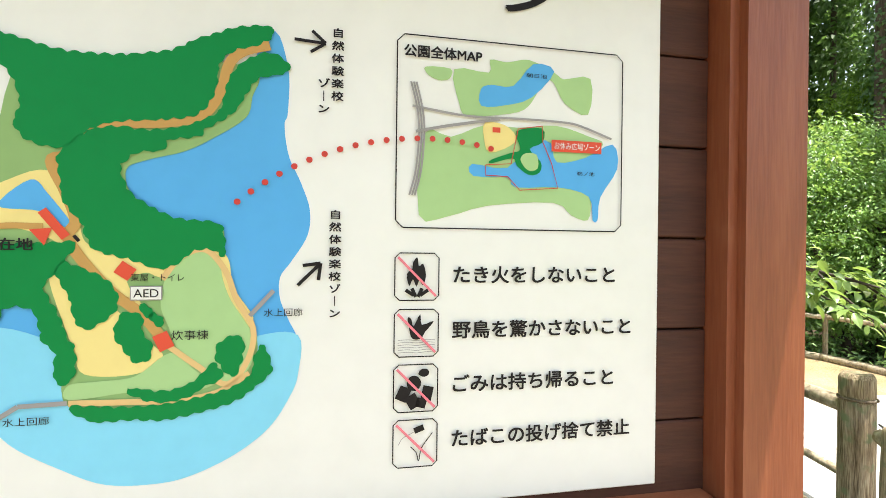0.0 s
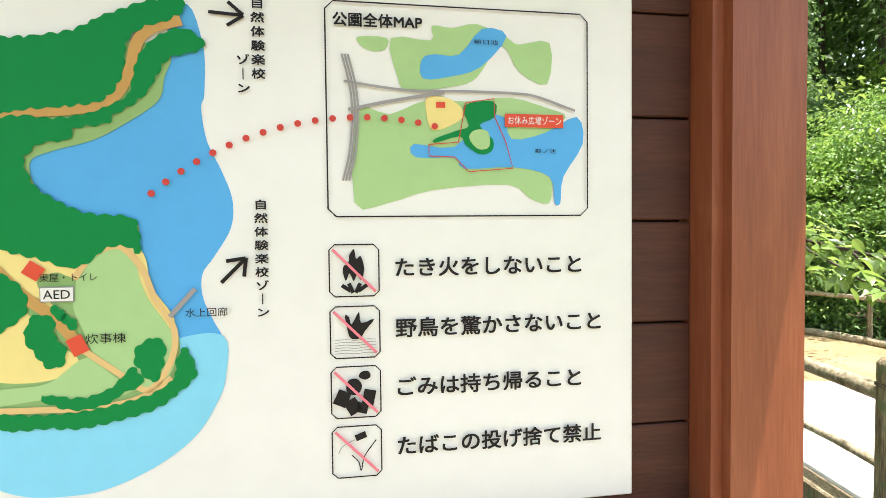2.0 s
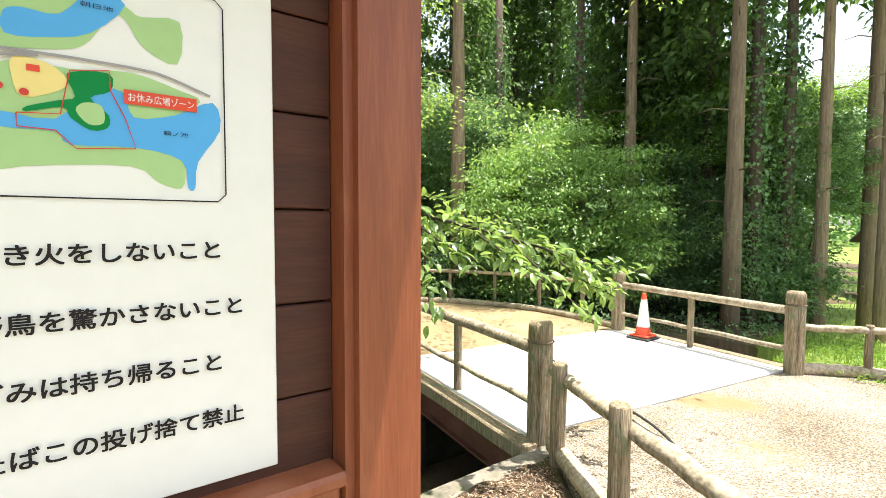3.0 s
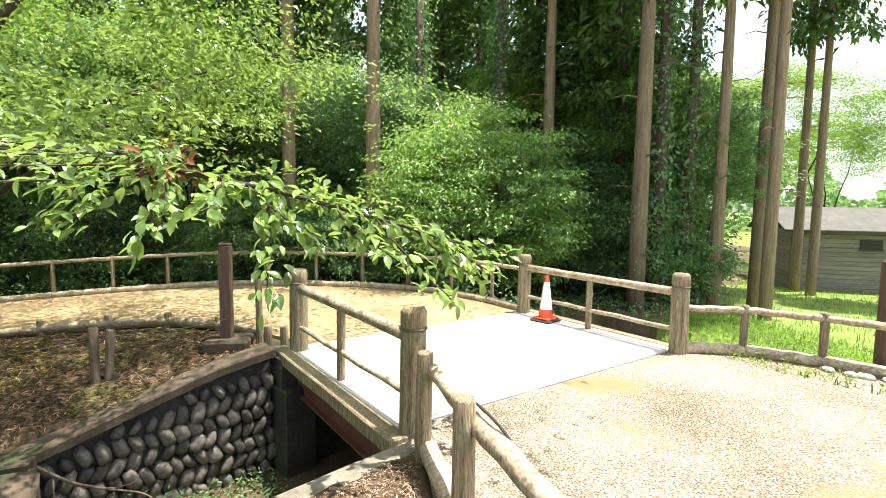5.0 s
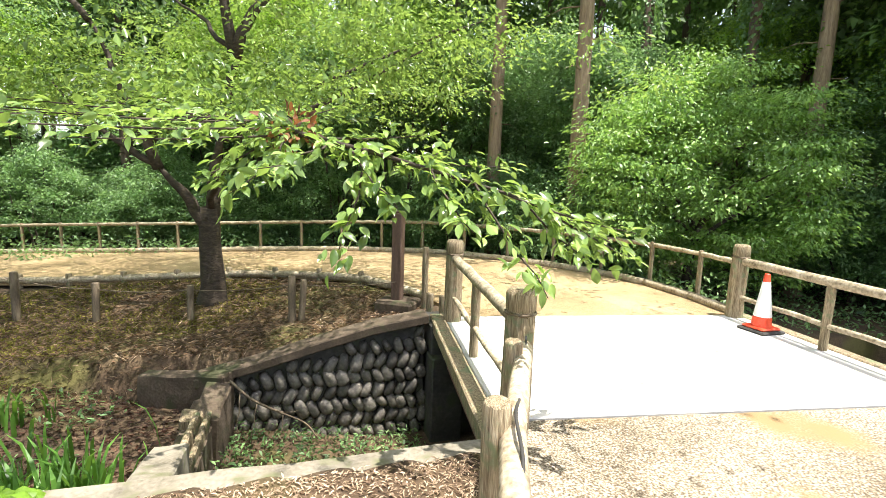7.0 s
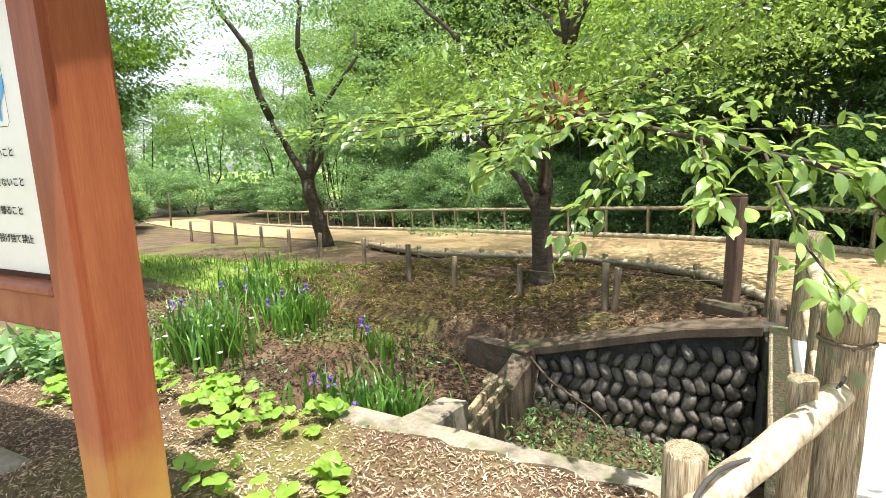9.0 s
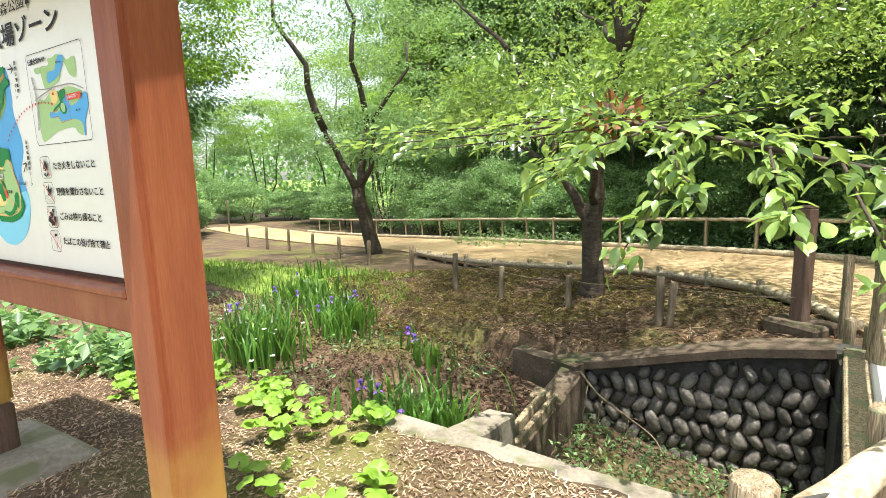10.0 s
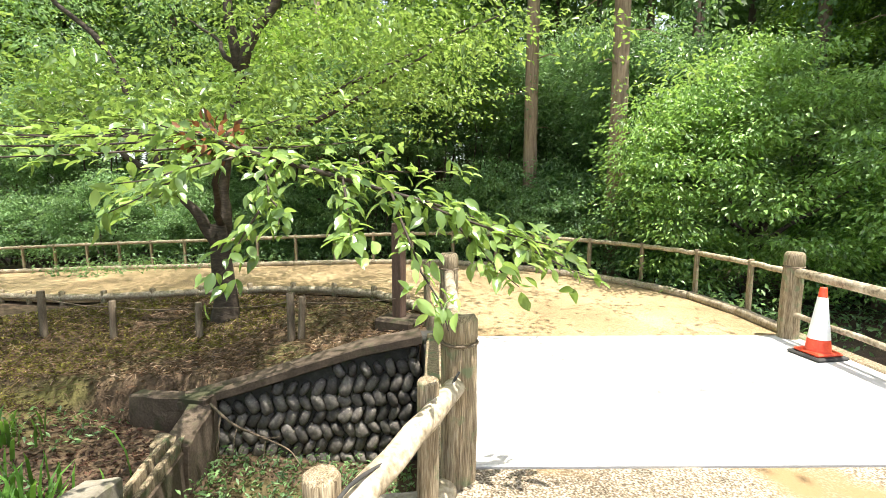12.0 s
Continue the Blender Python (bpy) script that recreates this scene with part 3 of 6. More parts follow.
for nm, z0, z1, m, k in (("foot", 0.05, 0.17, M_RED, 1.0), ("sleeve", 0.171, 0.56, M_WHITE, 1.02), ("tip", 0.561, 0.65, M_RED, 1.0)):
    part(nm, tube([(0, 0, z0), (0, 0, z0 + 0.01), (0, 0, z1 - 0.01), (0, 0, z1)], [cone_r(z) * k for z in (z0, z0 + 0.01, z1 - 0.01, z1)], 24), m, cone)
part("base", box(0.34, 0.34, 0.03, 0, 0, 0.015, 0.012), M_BLACK, cone, "black rubber weight", smooth=False)
part("skirt", box(0.27, 0.27, 0.03, 0, 0, 0.045, 0.012), M_RED, cone, smooth=False)

# ---------------------------------------------------------------- notice board
BOARD = pose(-1.558, 0.162, 0, 0, 0, 35.04)
board = thing("notice_board", "red-brown timber notice board with a park map panel", "notice board", at=BOARD)
for u in (0.705, -1.13):
    part("post", box(0.172, 0.19, 2.12, u, 0.03, 1.42, 0.02, segs=2), M_POST, board, "red-brown post with a yellow-stained lower end", smooth=False)
    part("post_foot", box(0.166, 0.184, 0.30, u, 0.03, 0.215, 0.016), M_BROWN, board, "bare dark foot of the post", smooth=False)
part("beam", box(1.663, 0.11, 0.13, -0.2125, 0.02, 1.095, 0.010), M_BOARDWOOD, board, smooth=False)
part("ledge", box(1.663, 0.14, 0.03, -0.2125, 0.005, 1.1755, 0.008), M_BOARDWOOD, board, smooth=False)
part("beam", box(1.663, 0.10, 0.14, -0.2125, 0.02, 2.40, 0.010), M_BOARDWOOD, board, smooth=False)
for k in range(7):
    part("plank", box(1.663, 0.022, 0.1708, -0.2125, 0.019, 1.239 + 0.1748 * k, 0.003), M_BACKWOOD, board, smooth=False)
part("backing", box(1.655, 0.012, 1.2, -0.2125, 0.038, 1.79, 0.002), M_BACKWOOD, board, smooth=False)
panel = part("map_panel", box(1.375, 0.006, 1.05, -0.1975, 0.003, 1.795, 0.002), M_SHEET, board, "white printed map panel", smooth=False)
panel.matrix_basis = Matrix.Translation((0.010, 0, -0.0535)) @ Matrix.Diagonal((1.0145, 1, 0.996, 1))
roof = thing("board_roof", "small dark timber roof over the notice board", "roof", at=BOARD @ pose(0, 0, 0))
for sgn in (-1, 1):
    deep = 0.62 if sgn < 0 else 0.40
    slope = box(2.28, deep, 0.035, bevel=0.006)
    bmesh.ops.transform(slope, matrix=pose(-0.2, 0.02 + sgn * deep * 0.45, 2.62 - deep * 0.15, sgn * -18, 0, 0), verts=slope.verts[:])
    part("roof_slope", slope, M_BACKWOOD, roof, smooth=False)
for u, z0 in ((0.705, 0.10), (-1.13, 0.10)):
    ob = thing("footing", "pale weathered concrete footing under the board post", "footing", "board footings", BOARD @ pose(u, 0.02, 0))
    bm = bmesh.new()
    lo = [bm.verts.new((sx * 0.42, sy * 0.38, -0.25)) for sx, sy in ((-1, -1), (1, -1), (1, 1), (-1, 1))]
    md = [bm.verts.new((sx * 0.41, sy * 0.37, z0 - 0.10)) for sx, sy in ((-1, -1), (1, -1), (1, 1), (-1, 1))]
    hi = [bm.verts.new((sx * 0.30, sy * 0.27, z0)) for sx, sy in ((-1, -1), (1, -1), (1, 1), (-1, 1))]
    for a, b in ((lo, md), (md, hi)):
        for k in range(4):
            bm.faces.new((a[k], a[(k + 1) % 4], b[(k + 1) % 4], b[k]))
    bm.faces.new(hi)
    bmesh.ops.bevel(bm, geom=bm.edges[:], offset=0.012, segments=1, affect="EDGES")
    part("block", rough(bm, 0.012, 3, u), M_CONC, ob, smooth=False)

# ---------------------------------------------------------------- leaves and trees


def oval_leaves(name, P, D, N, L, Wd, material, fold=0.18):
    """Broad leaves seen close: a rounded outline with a drawn-out tip, folded at the midrib."""
    D = D / np.linalg.norm(D, axis=1, keepdims=True)
    S = np.cross(D, N)
    S /= np.linalg.norm(S, axis=1, keepdims=True) + 1e-9
    U = np.cross(S, D)
    L, Wd = L[:, None], Wd[:, None]
    mid = P + D * L * 0.5 - U * L * 0.03
    sides = []
    for sg in (1, -1):
        sides.append([P + D * L * a + S * Wd * w * sg + U * Wd * fold * w * 2 - U * L * 0.2 * a * a for a, w in ((0.12, 0.26), (0.3, 0.45), (0.52, 0.5), (0.74, 0.36), (0.9, 0.13))])
    ring = [P] + sides[0] + [P + D * L - U * L * 0.22] + sides[1][::-1]
    V = np.stack(ring + [mid], 1).reshape(-1, 3)
    m = len(ring)
    F = [((m + 1) * i + k, (m + 1) * i + (k + 1) % m, (m + 1) * i + m) for i in range(len(P)) for k in range(m)]
    me = bpy.data.meshes.new(name)
    me.from_pydata(V.tolist(), [], F)
    me.polygons.foreach_set("use_smooth", np.ones(len(me.polygons), bool))
    me.materials.append(material)
    return me


def leaf_mesh(name, P, D, N, L, Wd, material, fold=0.25):
    """Pointed leaves: P base, D way of the tip, N upper side, L length, Wd width; four corners, folded at the midrib."""
    D = D / np.linalg.norm(D, axis=1, keepdims=True)
    S = np.cross(D, N)
    S /= np.linalg.norm(S, axis=1, keepdims=True) + 1e-9
    U = np.cross(S, D)
    L, Wd = L[:, None], Wd[:, None]
    base, tip = P, P + D * L - U * L * 0.18
    a = P + D * L * 0.45 + S * Wd * 0.5 + U * Wd * fold
    b = P + D * L * 0.45 - S * Wd * 0.5 + U * Wd * fold
    V = np.stack([base, a, tip, b], 1).reshape(-1, 3)
    n = len(P)
    F = np.arange(n)[:, None] * 4
    tri = np.concatenate([F + [0, 1, 2], F + [0, 2, 3]], 1).reshape(-1)
    me = bpy.data.meshes.new(name)
    me.vertices.add(len(V))
    me.vertices.foreach_set("co", V.astype(np.float32).ravel())
    me.loops.add(len(tri))
    me.loops.foreach_set("vertex_index", tri.astype(np.int32))
    me.polygons.add(2 * n)
    me.polygons.foreach_set("loop_start", (np.arange(2 * n) * 3).astype(np.int32))
    me.update(calc_edges=True)
    me.validate()
    me.materials.append(material)
    return me


def unit(rng, n):
    v = rng.normal(size=(n, 3))
    return v / np.linalg.norm(v, axis=1, keepdims=True)


def spray_leaves(rng, centres, radius, flat, per, L, droop=0.35, spread=None):
    """Leaves in flat sprays about the centres."""
    n = len(centres) * per
    c = np.repeat(np.asarray(centres, float), per, 0)
    off = rng.normal(size=(n, 3)) * np.array([radius, radius, radius * flat]) * 0.6
    D = off * np.array([1, 1, 0.3]) + rng.normal(size=(n, 3)) * radius * 0.3
    D[:, 2] -= droop * radius * 0.6
    N = np.array([0, 0, 1.0]) + rng.normal(size=(n, 3)) * 0.45
    ln = L * rng.uniform(0.6, 1.25, n)
    return c + off, D, N, ln, ln * rng.uniform(0.42, 0.6, n)


def crown_centres(rng, n, rx, ry, rz, cz, low=-0.6, hollow=0.55):
    d = unit(rng, n * 3)
    d = d[d[:, 2] > low][:n]
    r = rng.uniform(hollow, 1.0, (len(d), 1)) ** 0.6
    lump = 1 + 0.18 * np.sin(5 * d[:, :1] + 2) * np.cos(4 * d[:, 1:2])
    return d * r * lump * np.array([rx, ry, rz]) + np.array([0, 0, cz])


def limb_points(a, b, sag, k=6, seed=0, wob=0.06):
    a, b = Vector(a), Vector(b)
    ln = (b - a).length
    return [a.lerp(b, t) + Vector((noise.noise((seed, t * 3, 0)) * ln * wob, noise.noise((seed, t * 3, 9)) * ln * wob, -sag * 4 * t * (1 - t))) for t in [i / k for i in range(k + 1)]]


def shrub(name, label, cat, group, seed, rx, rz, material, clumps, per, L, height=None, stems=4):
    """A bush: some stems and a lumpy crown of leaves."""
    rng = np.random.default_rng(seed)
    ob = thing(name, label, cat, group)
    cz = (height or rz * 0.9)
    bm = bmesh.new()
    for k in range(stems):
        a = 2 * math.pi * k / stems + seed
        pts = limb_points((0.05 * math.cos(a), 0.05 * math.sin(a), -0.3), (rx * 0.45 * math.cos(a), rx * 0.45 * math.sin(a), cz + rz * 0.2), 0, 5, seed + k)
        tube(pts, [0.035, 0.032, 0.028, 0.022, 0.016, 0.01], 6, 0.1, seed, bm)
    part("stem", bm, M_BARK, ob)
    cen = crown_centres(rng, clumps, rx, rx, rz, cz)
    me = leaf_mesh("crown", *spray_leaves(rng, cen, rx * 0.22, 0.35, per, L), material)
    cr = new("crown", me)
    cr.parent = ob
    return ob


def gz(x, y):
    return float(ground_z(np.array([[x]]), np.array([[y]]))[0, 0])


rngp = np.random.default_rng(11)


def far_path_at(x, y):
    """True on the strip that the path takes beyond the mound."""
    return -32 < x < -7 and -0.8 < y < 9.0 + 0.3 * (x + 9) + 1.3


# the maple dome behind the bridge
maple = thing("maple_tree", "dome-shaped green maple with layered sprays of leaves", "tree", at=Matrix.Translation((2.15, 10.9, gz(2.15, 10.9))))
bm = bmesh.new()
tube(limb_points((0, 0, -0.2), (0.1, 0.05, 1.3), 0, 5, 3), [0.11, 0.10, 0.09, 0.085, 0.08, 0.075], 10, 0.15, 2, bm)
for k in range(8):
    a = k * 0.79
    tube(limb_points((0.1, 0.05, 1.1 + 0.05 * k), (1.6 * math.cos(a), 1.6 * math.sin(a), 2.3 + 0.3 * (k % 3)), -0.12, 6, k), [0.05, 0.045, 0.035, 0.03, 0.022, 0.015, 0.008], 6, 0.1, k, bm)
part("trunk", bm, M_BARK, maple)
rng = np.random.default_rng(5)
cen = crown_centres(rng, 520, 2.35, 2.2, 2.3, 2.35, -0.9, 0.5)
cr = new("crown", leaf_mesh("crown", *spray_leaves(rng, cen, 0.40, 0.2, 105, 0.085, 0.6), M_MAPLE))
cr.parent = maple

# the cherry on the mound
cherry = thing("cherry_tree", "dark-barked cherry tree with a drooping leafy bough over the stream", "tree", at=Matrix.Translation((-4.66, 5.67, -0.22)))
bm = bmesh.new()
tube([(0, 0, -0.15), (0, 0, 0.02), (0.02, 0, 0.2), (0.0, -0.02, 0.8), (0.0, -0.02, 1.05), (0.02, -0.03, 1.3)], [0.23, 0.19, 0.16, 0.142, 0.135, 0.115], 14, 0.2, 4, bm)
BRANCHES = [((0.02, -0.03, 1.1), (0.12, 0.1, 2.4), 0.105), ((0.10, 0.08, 2.3), (0.30, 0.22, 3.4), 0.092), ((0.28, 0.2, 3.3), (-0.1, 0.1, 5.6), 0.07), ((0.28, 0.2, 3.3), (1.0, 0.85, 5.4), 0.075), ((0.0, -0.02, 0.98), (-0.5, -0.38, 1.85), 0.088), ((-0.48, -0.37, 1.8), (-1.2, -0.7, 3.7), 0.062), ((-0.5, -0.38, 1.85), (-2.0, -0.6, 2.9), 0.045), ((0.06, -0.05, 1.3), (1.86, -1.62, 2.2), 0.045), ((0.12, 0.08, 2.2), (2.6, 1.3, 3.6), 0.045), ((0.9, 0.75, 5.0), (2.6, 0.4, 6.0), 0.04), ((-1.15, -0.7, 3.6), (-2.6, -1.0, 4.8), 0.04), ((0.0, 0.1, 5.4), (0.4, 0.3, 7.2), 0.045), ((0.3, 0.22, 3.4), (-1.6, 0.9, 4.5), 0.035), ((1.0, 0.85, 3.0), (3.4, 2.0, 4.2), 0.03)]
for k, (a, b, r) in enumerate(BRANCHES):
    tube(limb_points(a, b, 0.1 if k in (6, 8) else -0.04, 7, k + 20, 0.06), [r * q for q in (1.1, 1, 0.9, 0.8, 0.68, 0.55, 0.4, 0.25)], 9, 0.15, k, bm)
# the long bough that hangs towards the bridge, in the tree's own axes
BOUGH = spline([(1.5, -1.3, 2.25), (2.2, -1.85, 2.25), (2.8, -2.3, 2.1), (3.4, -2.45, 1.98), (3.9, -2.4, 1.85), (4.4, -2.25, 1.7), (4.8, -1.9, 1.48)], 4)
BOUGH = [q + Vector((0.36, -0.32, -0.05)) for q in BOUGH]
tube(BOUGH, list(np.linspace(0.024, 0.005, len(BOUGH))), 7, 0.1, 9, bm)
TWIGS = []
for k, (i0, e) in enumerate(((17, (4.51, -2.75, 1.28)), (12, (3.45, -2.95, 1.40)), (8, (2.9, -3.05, 1.72)), (5, (2.2, -3.2, 2.1)), (3, (1.7, -2.8, 2.25)), (6, (1.5, -3.5, 2.12)), (5, (2.7, -1.5, 2.4)), (9, (3.5, -1.75, 2.15)), (13, (4.1, -1.6, 1.95)), (15, (4.15, -2.85, 1.58)), (11, (3.75, -2.85, 1.68)), (7, (2.35, -2.7, 1.78)), (19, (4.7, -2.45, 1.42)), (2, (1.0, -2.3, 2.3)), (4, (2.0, -2.2, 1.75)), (20, (4.95, -2.0, 1.40)), (1, (0.9, -1.9, 2.5)), (6, (3.0, -2.9, 2.15)), (5, (1.3, -3.3, 2.15)), (4, (0.8, -3.7, 2.1)), (7, (1.9, -3.9, 2.0)), (3, (0.6, -2.9, 2.3)), (8, (2.5, -3.6, 1.95)), (10, (3.2, -3.2, 1.85)), (14, (3.6, -1.6, 2.1)), (18, (4.9, -2.5, 1.6)))):
    tw = limb_points(BOUGH[i0], Vector(e) + Vector((0.36, -0.32, -0.05)), 0.02, 5, k + 40, 0.08)
    TWIGS.append(tw)
    tube(tw, [0.008, 0.007, 0.006, 0.005, 0.004, 0.002], 5, 0.1, k, bm)
part("trunk", bm, M_BARK, cherry)
rng = np.random.default_rng(8)
# big leaves hang along the twigs of the bough
Pl, Dl = [], []
for tw in TWIGS + [BOUGH[6:]]:
    for q0, q1 in zip(tw, tw[1:]):
        for _ in range(12):
            t = rng.uniform()
            p = q0.lerp(q1, t)
            d = (q1 - q0).normalized()
            Pl.append(p + Vector(rng.normal(size=3) * 0.035))
            Dl.append(d * 0.8 + Vector((rng.normal() * 0.8, rng.normal() * 0.8, -0.16 + rng.normal() * 0.34)))
Pl, Dl = np.array(Pl), np.array(Dl)
ln = rng.uniform(0.06, 0.112, len(Pl))
lv = new("bough_leaves", oval_leaves("bough_leaves", Pl, Dl, np.array([0, 0, 1.0]) + rng.normal(size=(len(Pl), 3)) * 0.4, ln, ln * 0.46, M_CHERRY))
lv.parent = cherry
lv["label"] = "large glossy serrated leaves on the hanging bough"
cen = np.concatenate([rng.normal(size=(120, 3)) * [2.4, 1.0, 0.6] + [0.3, 1.7, 3.8], rng.normal(size=(560, 3)) * [2.9, 2.5, 0.9] + [0.3, 0.2, 6.6], rng.normal(size=(60, 3)) * [0.7, 0.6, 0.3] + [-1.9, -0.4, 3.0], rng.normal(size=(60, 3)) * [0.9, 0.6, 0.3] + [2.4, 0.8, 3.3], rng.normal(size=(50, 3)) * [0.7, 0.6, 0.2] + [1.5, -1.3, 2.5]])
cen = cen[cen[:, 2] > 2.05]
cr = new("crown", leaf_mesh("crown", *spray_leaves(rng, cen, 0.44, 0.16, 52, 0.09), M_CHERRY))
cr.parent = cherry
k = 70
P = rng.normal(size=(k, 3)) * [0.075, 0.075, 0.06]
nest = new("dead_leaf_clump", oval_leaves("dead_leaf_clump", P, P + rng.normal(size=(k, 3)) * 0.05, unit(rng, k) + np.array([0, 0, 0.7]), rng.uniform(0.05, 0.10, k), rng.uniform(0.025, 0.045, k), M_RUST))
nest.matrix_basis = Matrix.Translation((-1.52, 3.02, 1.84))
tagged(nest, "clump of dead red-brown leaves caught in the bough", "dead leaves", kind="stuff")

# second cherry further along the path
tree2 = thing("path_tree", "leaning dark-barked tree with a forked trunk", "tree", at=Matrix.Translation((-11.7, 4.5, -0.65)))
bm = bmesh.new()
tube(limb_points((0, 0, -0.1), (-0.15, -0.35, 1.9), -0.05, 5, 2), [0.26, 0.2, 0.185, 0.175, 0.17, 0.18], 12, 0.2, 2, bm)
for k, (b, r) in enumerate((((-0.4, -1.1, 3.5), 0.11), ((-0.2, 0.0, 3.6), 0.12), ((0.5, 0.9, 5.5), 0.07), ((-0.7, -2.1, 6.6), 0.09), ((0.3, -0.6, 6.5), 0.08))):
    a = (-0.15, -0.35, 1.8) if k < 3 else ((-0.38, -1.08, 3.4) if k == 3 else (-0.2, 0, 3.5))
    tube(limb_points(a, b, 0, 6, k + 5, 0.1), [r * q for q in (1.1, 1, 0.9, 0.8, 0.7, 0.55, 0.4)], 9, 0.15, k, bm)
part("trunk", bm, M_BARK, tree2)
cen = np.concatenate([rng.normal(size=(260, 3)) * [2.6, 2.6, 1.1] + [0, 0, 6.2], rng.normal(size=(60, 3)) * [1.0, 1.2, 0.4] + [0.6, 0.6, 3.4]])
cr = new("crown", leaf_mesh("crown", *spray_leaves(rng, cen, 0.5, 0.2, 80, 0.095), M_SHRUB))
cr.parent = tree2

# ---------------------------------------------------------------- cedars


def cedar(name, label, group, seed, height, r, clear, clumps, bark, spread=1.7):
    rng = np.random.default_rng(seed)
    ob = thing(name, label, "tree", group)
    pts = [Vector((0.03 * noise.noise((seed, k, 0)) * k, 0.03 * noise.noise((seed, k, 5)) * k, z)) for k, z in enumerate(np.linspace(-0.3, height, 10))]
    bm = tube(pts, [r * q for q in np.linspace(1.12, 0.25, 10)], 10, 0.12, seed)
    for k in range(10):
        z = clear * 0.35 + (clear * 0.8) * k / 10
        a = k * 2.4 + seed
        tube([(0.9 * r * math.cos(a), 0.9 * r * math.sin(a), z), (0.5 * math.cos(a), 0.5 * math.sin(a), z + 0.02), (0.9 * math.cos(a), 0.9 * math.sin(a), z - 0.12)], [0.016, 0.012, 0.004], 5, 0, 0, bm)
    part("trunk", bm, bark, ob)
    z = rng.uniform(clear, height * 1.0, clumps)
    rad = spread * np.clip((height - z) / (height - clear), 0.05, 1) ** 0.7 * rng.uniform(0.35, 1.0, clumps)
    a = rng.uniform(0, 2 * math.pi, clumps)
    cen = np.stack([rad * np.cos(a), rad * np.sin(a), z - rad * 0.25], 1)
    me = leaf_mesh("crown", *spray_leaves(rng, cen, 0.42, 0.5, 26, 0.26, 0.9), M_CEDARLEAF)
    cr = new("crown", me)
    cr.parent = ob
    return ob


tall = [cedar("cedar_tree", "tall straight cedar with a bare grey-brown trunk", "cedars behind the fence", 31 + k, 17, 0.17, 8.0 + k, 220, M_CEDAR, 1.3) for k in range(2)]
PLACES = [(-0.11, 11.05), (4.59, 12.53), (5.71, 9.81), (7.9, 10.1), (8.3, 9.0), (-2.04, 11.85), (9.3, 10.4), (13.83, 13.76), (13.62, 12.96), (15.39, 11.06)]
for k, (x, y) in enumerate(PLACES):
    m = Matrix.Translation((x, y, gz(x, y))) @ pose(0, 0, 0, 0, 0, 77 * k)
    if k < 2:
        tall[k].matrix_basis = m
    else:
        s = (1.05, 0.8, 0.75, 0.95, 1.0, 0.85, 0.8, 1.0)[k - 2]
        ob = copy_thing(tall[k % 2], m)
        ob.scale = (s, s, 1.0)
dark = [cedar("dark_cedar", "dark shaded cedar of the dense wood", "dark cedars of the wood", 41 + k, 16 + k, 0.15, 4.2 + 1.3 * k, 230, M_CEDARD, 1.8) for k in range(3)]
count = 0
for k in range(240):
    a = rngp.uniform(radians(22), radians(190))
    d = rngp.uniform(13.5, 34)
    x, y = -2.0 + d * math.cos(a), 2.0 + d * math.sin(a)
    if a < radians(56) or count > 66 or x < -16 and y < 9:
        continue
    if far_path_at(x, y):
        rngp.uniform(0, 360)
        continue
    m = Matrix.Translation((x, y, gz(x, y) - 0.2)) @ pose(0, 0, 0, 0, 0, rngp.uniform(0, 360))
    if count < 3:
        dark[count].matrix_basis = m
    else:
        copy_thing(dark[count % 3], m)
    count += 1

for k, (x, y) in enumerate(((7.0, 13.6), (6.4, 12.0))):
    copy_thing(dark[k % 3], Matrix.Translation((x, y, gz(x, y) - 0.2)) @ pose(0, 0, 0, 0, 0, 97 * k))

# ---------------------------------------------------------------- undergrowth
bushes = [shrub("bush", "dense green bush of the woodland edge", "bush", "woodland edge bushes", 60 + k, 1.0 + 0.2 * k, 0.9 + 0.25 * k, M_SHRUB, 170, 85, 0.08) for k in range(3)]
count = 0
for k in range(90):
    a = radians(8 + 187 * k / 89 + rngp.uniform(-1, 1))
    d = 8.9 + rngp.uniform(0, 3.2) + (k % 3) * 0.8
    x, y = -3.9 + d * math.cos(a) * 1.05, 2.4 + d * math.sin(a)
    if x > 0.2 and y < 12.8 or x < -14 and y < 6.5 or k % 4 == 2:
        continue
    if far_path_at(x, y):
        rngp.uniform(0, 360)
        continue
    m = Matrix.Translation((x, y, gz(x, y) - 0.1)) @ pose(0, 0, 0, 0, 0, rngp.uniform(0, 360))
    if count < 3:
        bushes[count].matrix_basis = m
    else:
        copy_thing(bushes[count % 3], m)
    count += 1
youngs = [shrub("young_tree", "slender broadleaf tree with fresh green leaves", "tree", "young broadleaf trees", 80 + k, 1.7, 1.9, (M_SHRUB, M_LIGHTLEAF)[k], 210, 90, 0.09, 3.9 + k, 3) for k in range(2)]
YP = [(-6.5, 13.0), (-9.5, 12.0), (-3.5, 13.2), (-14.5, 8.2), (-16.5, 6.5), (-1.0, 13.5), (-20, 7.5), (-20, -3), (-16, -5.5), (-24, -1.5), (-18, 9.5), (-21, 8), (6.5, 12.5), (8.0, 14), (-13, -6.5), (-26, -6), (-29, 1), (-31, -5), (-8, 15), (-12, 14), (4.2, 14.5), (7.2, 16), (-6, 11.6), (0.7, 14.2), (-7.6, 11.9), (-10.2, -1.0), (-2.4, 14.6), (-0.3, 15.5), (-5.0, 15.0), (-9.0, 13.6), (-15.5, 10.5)]
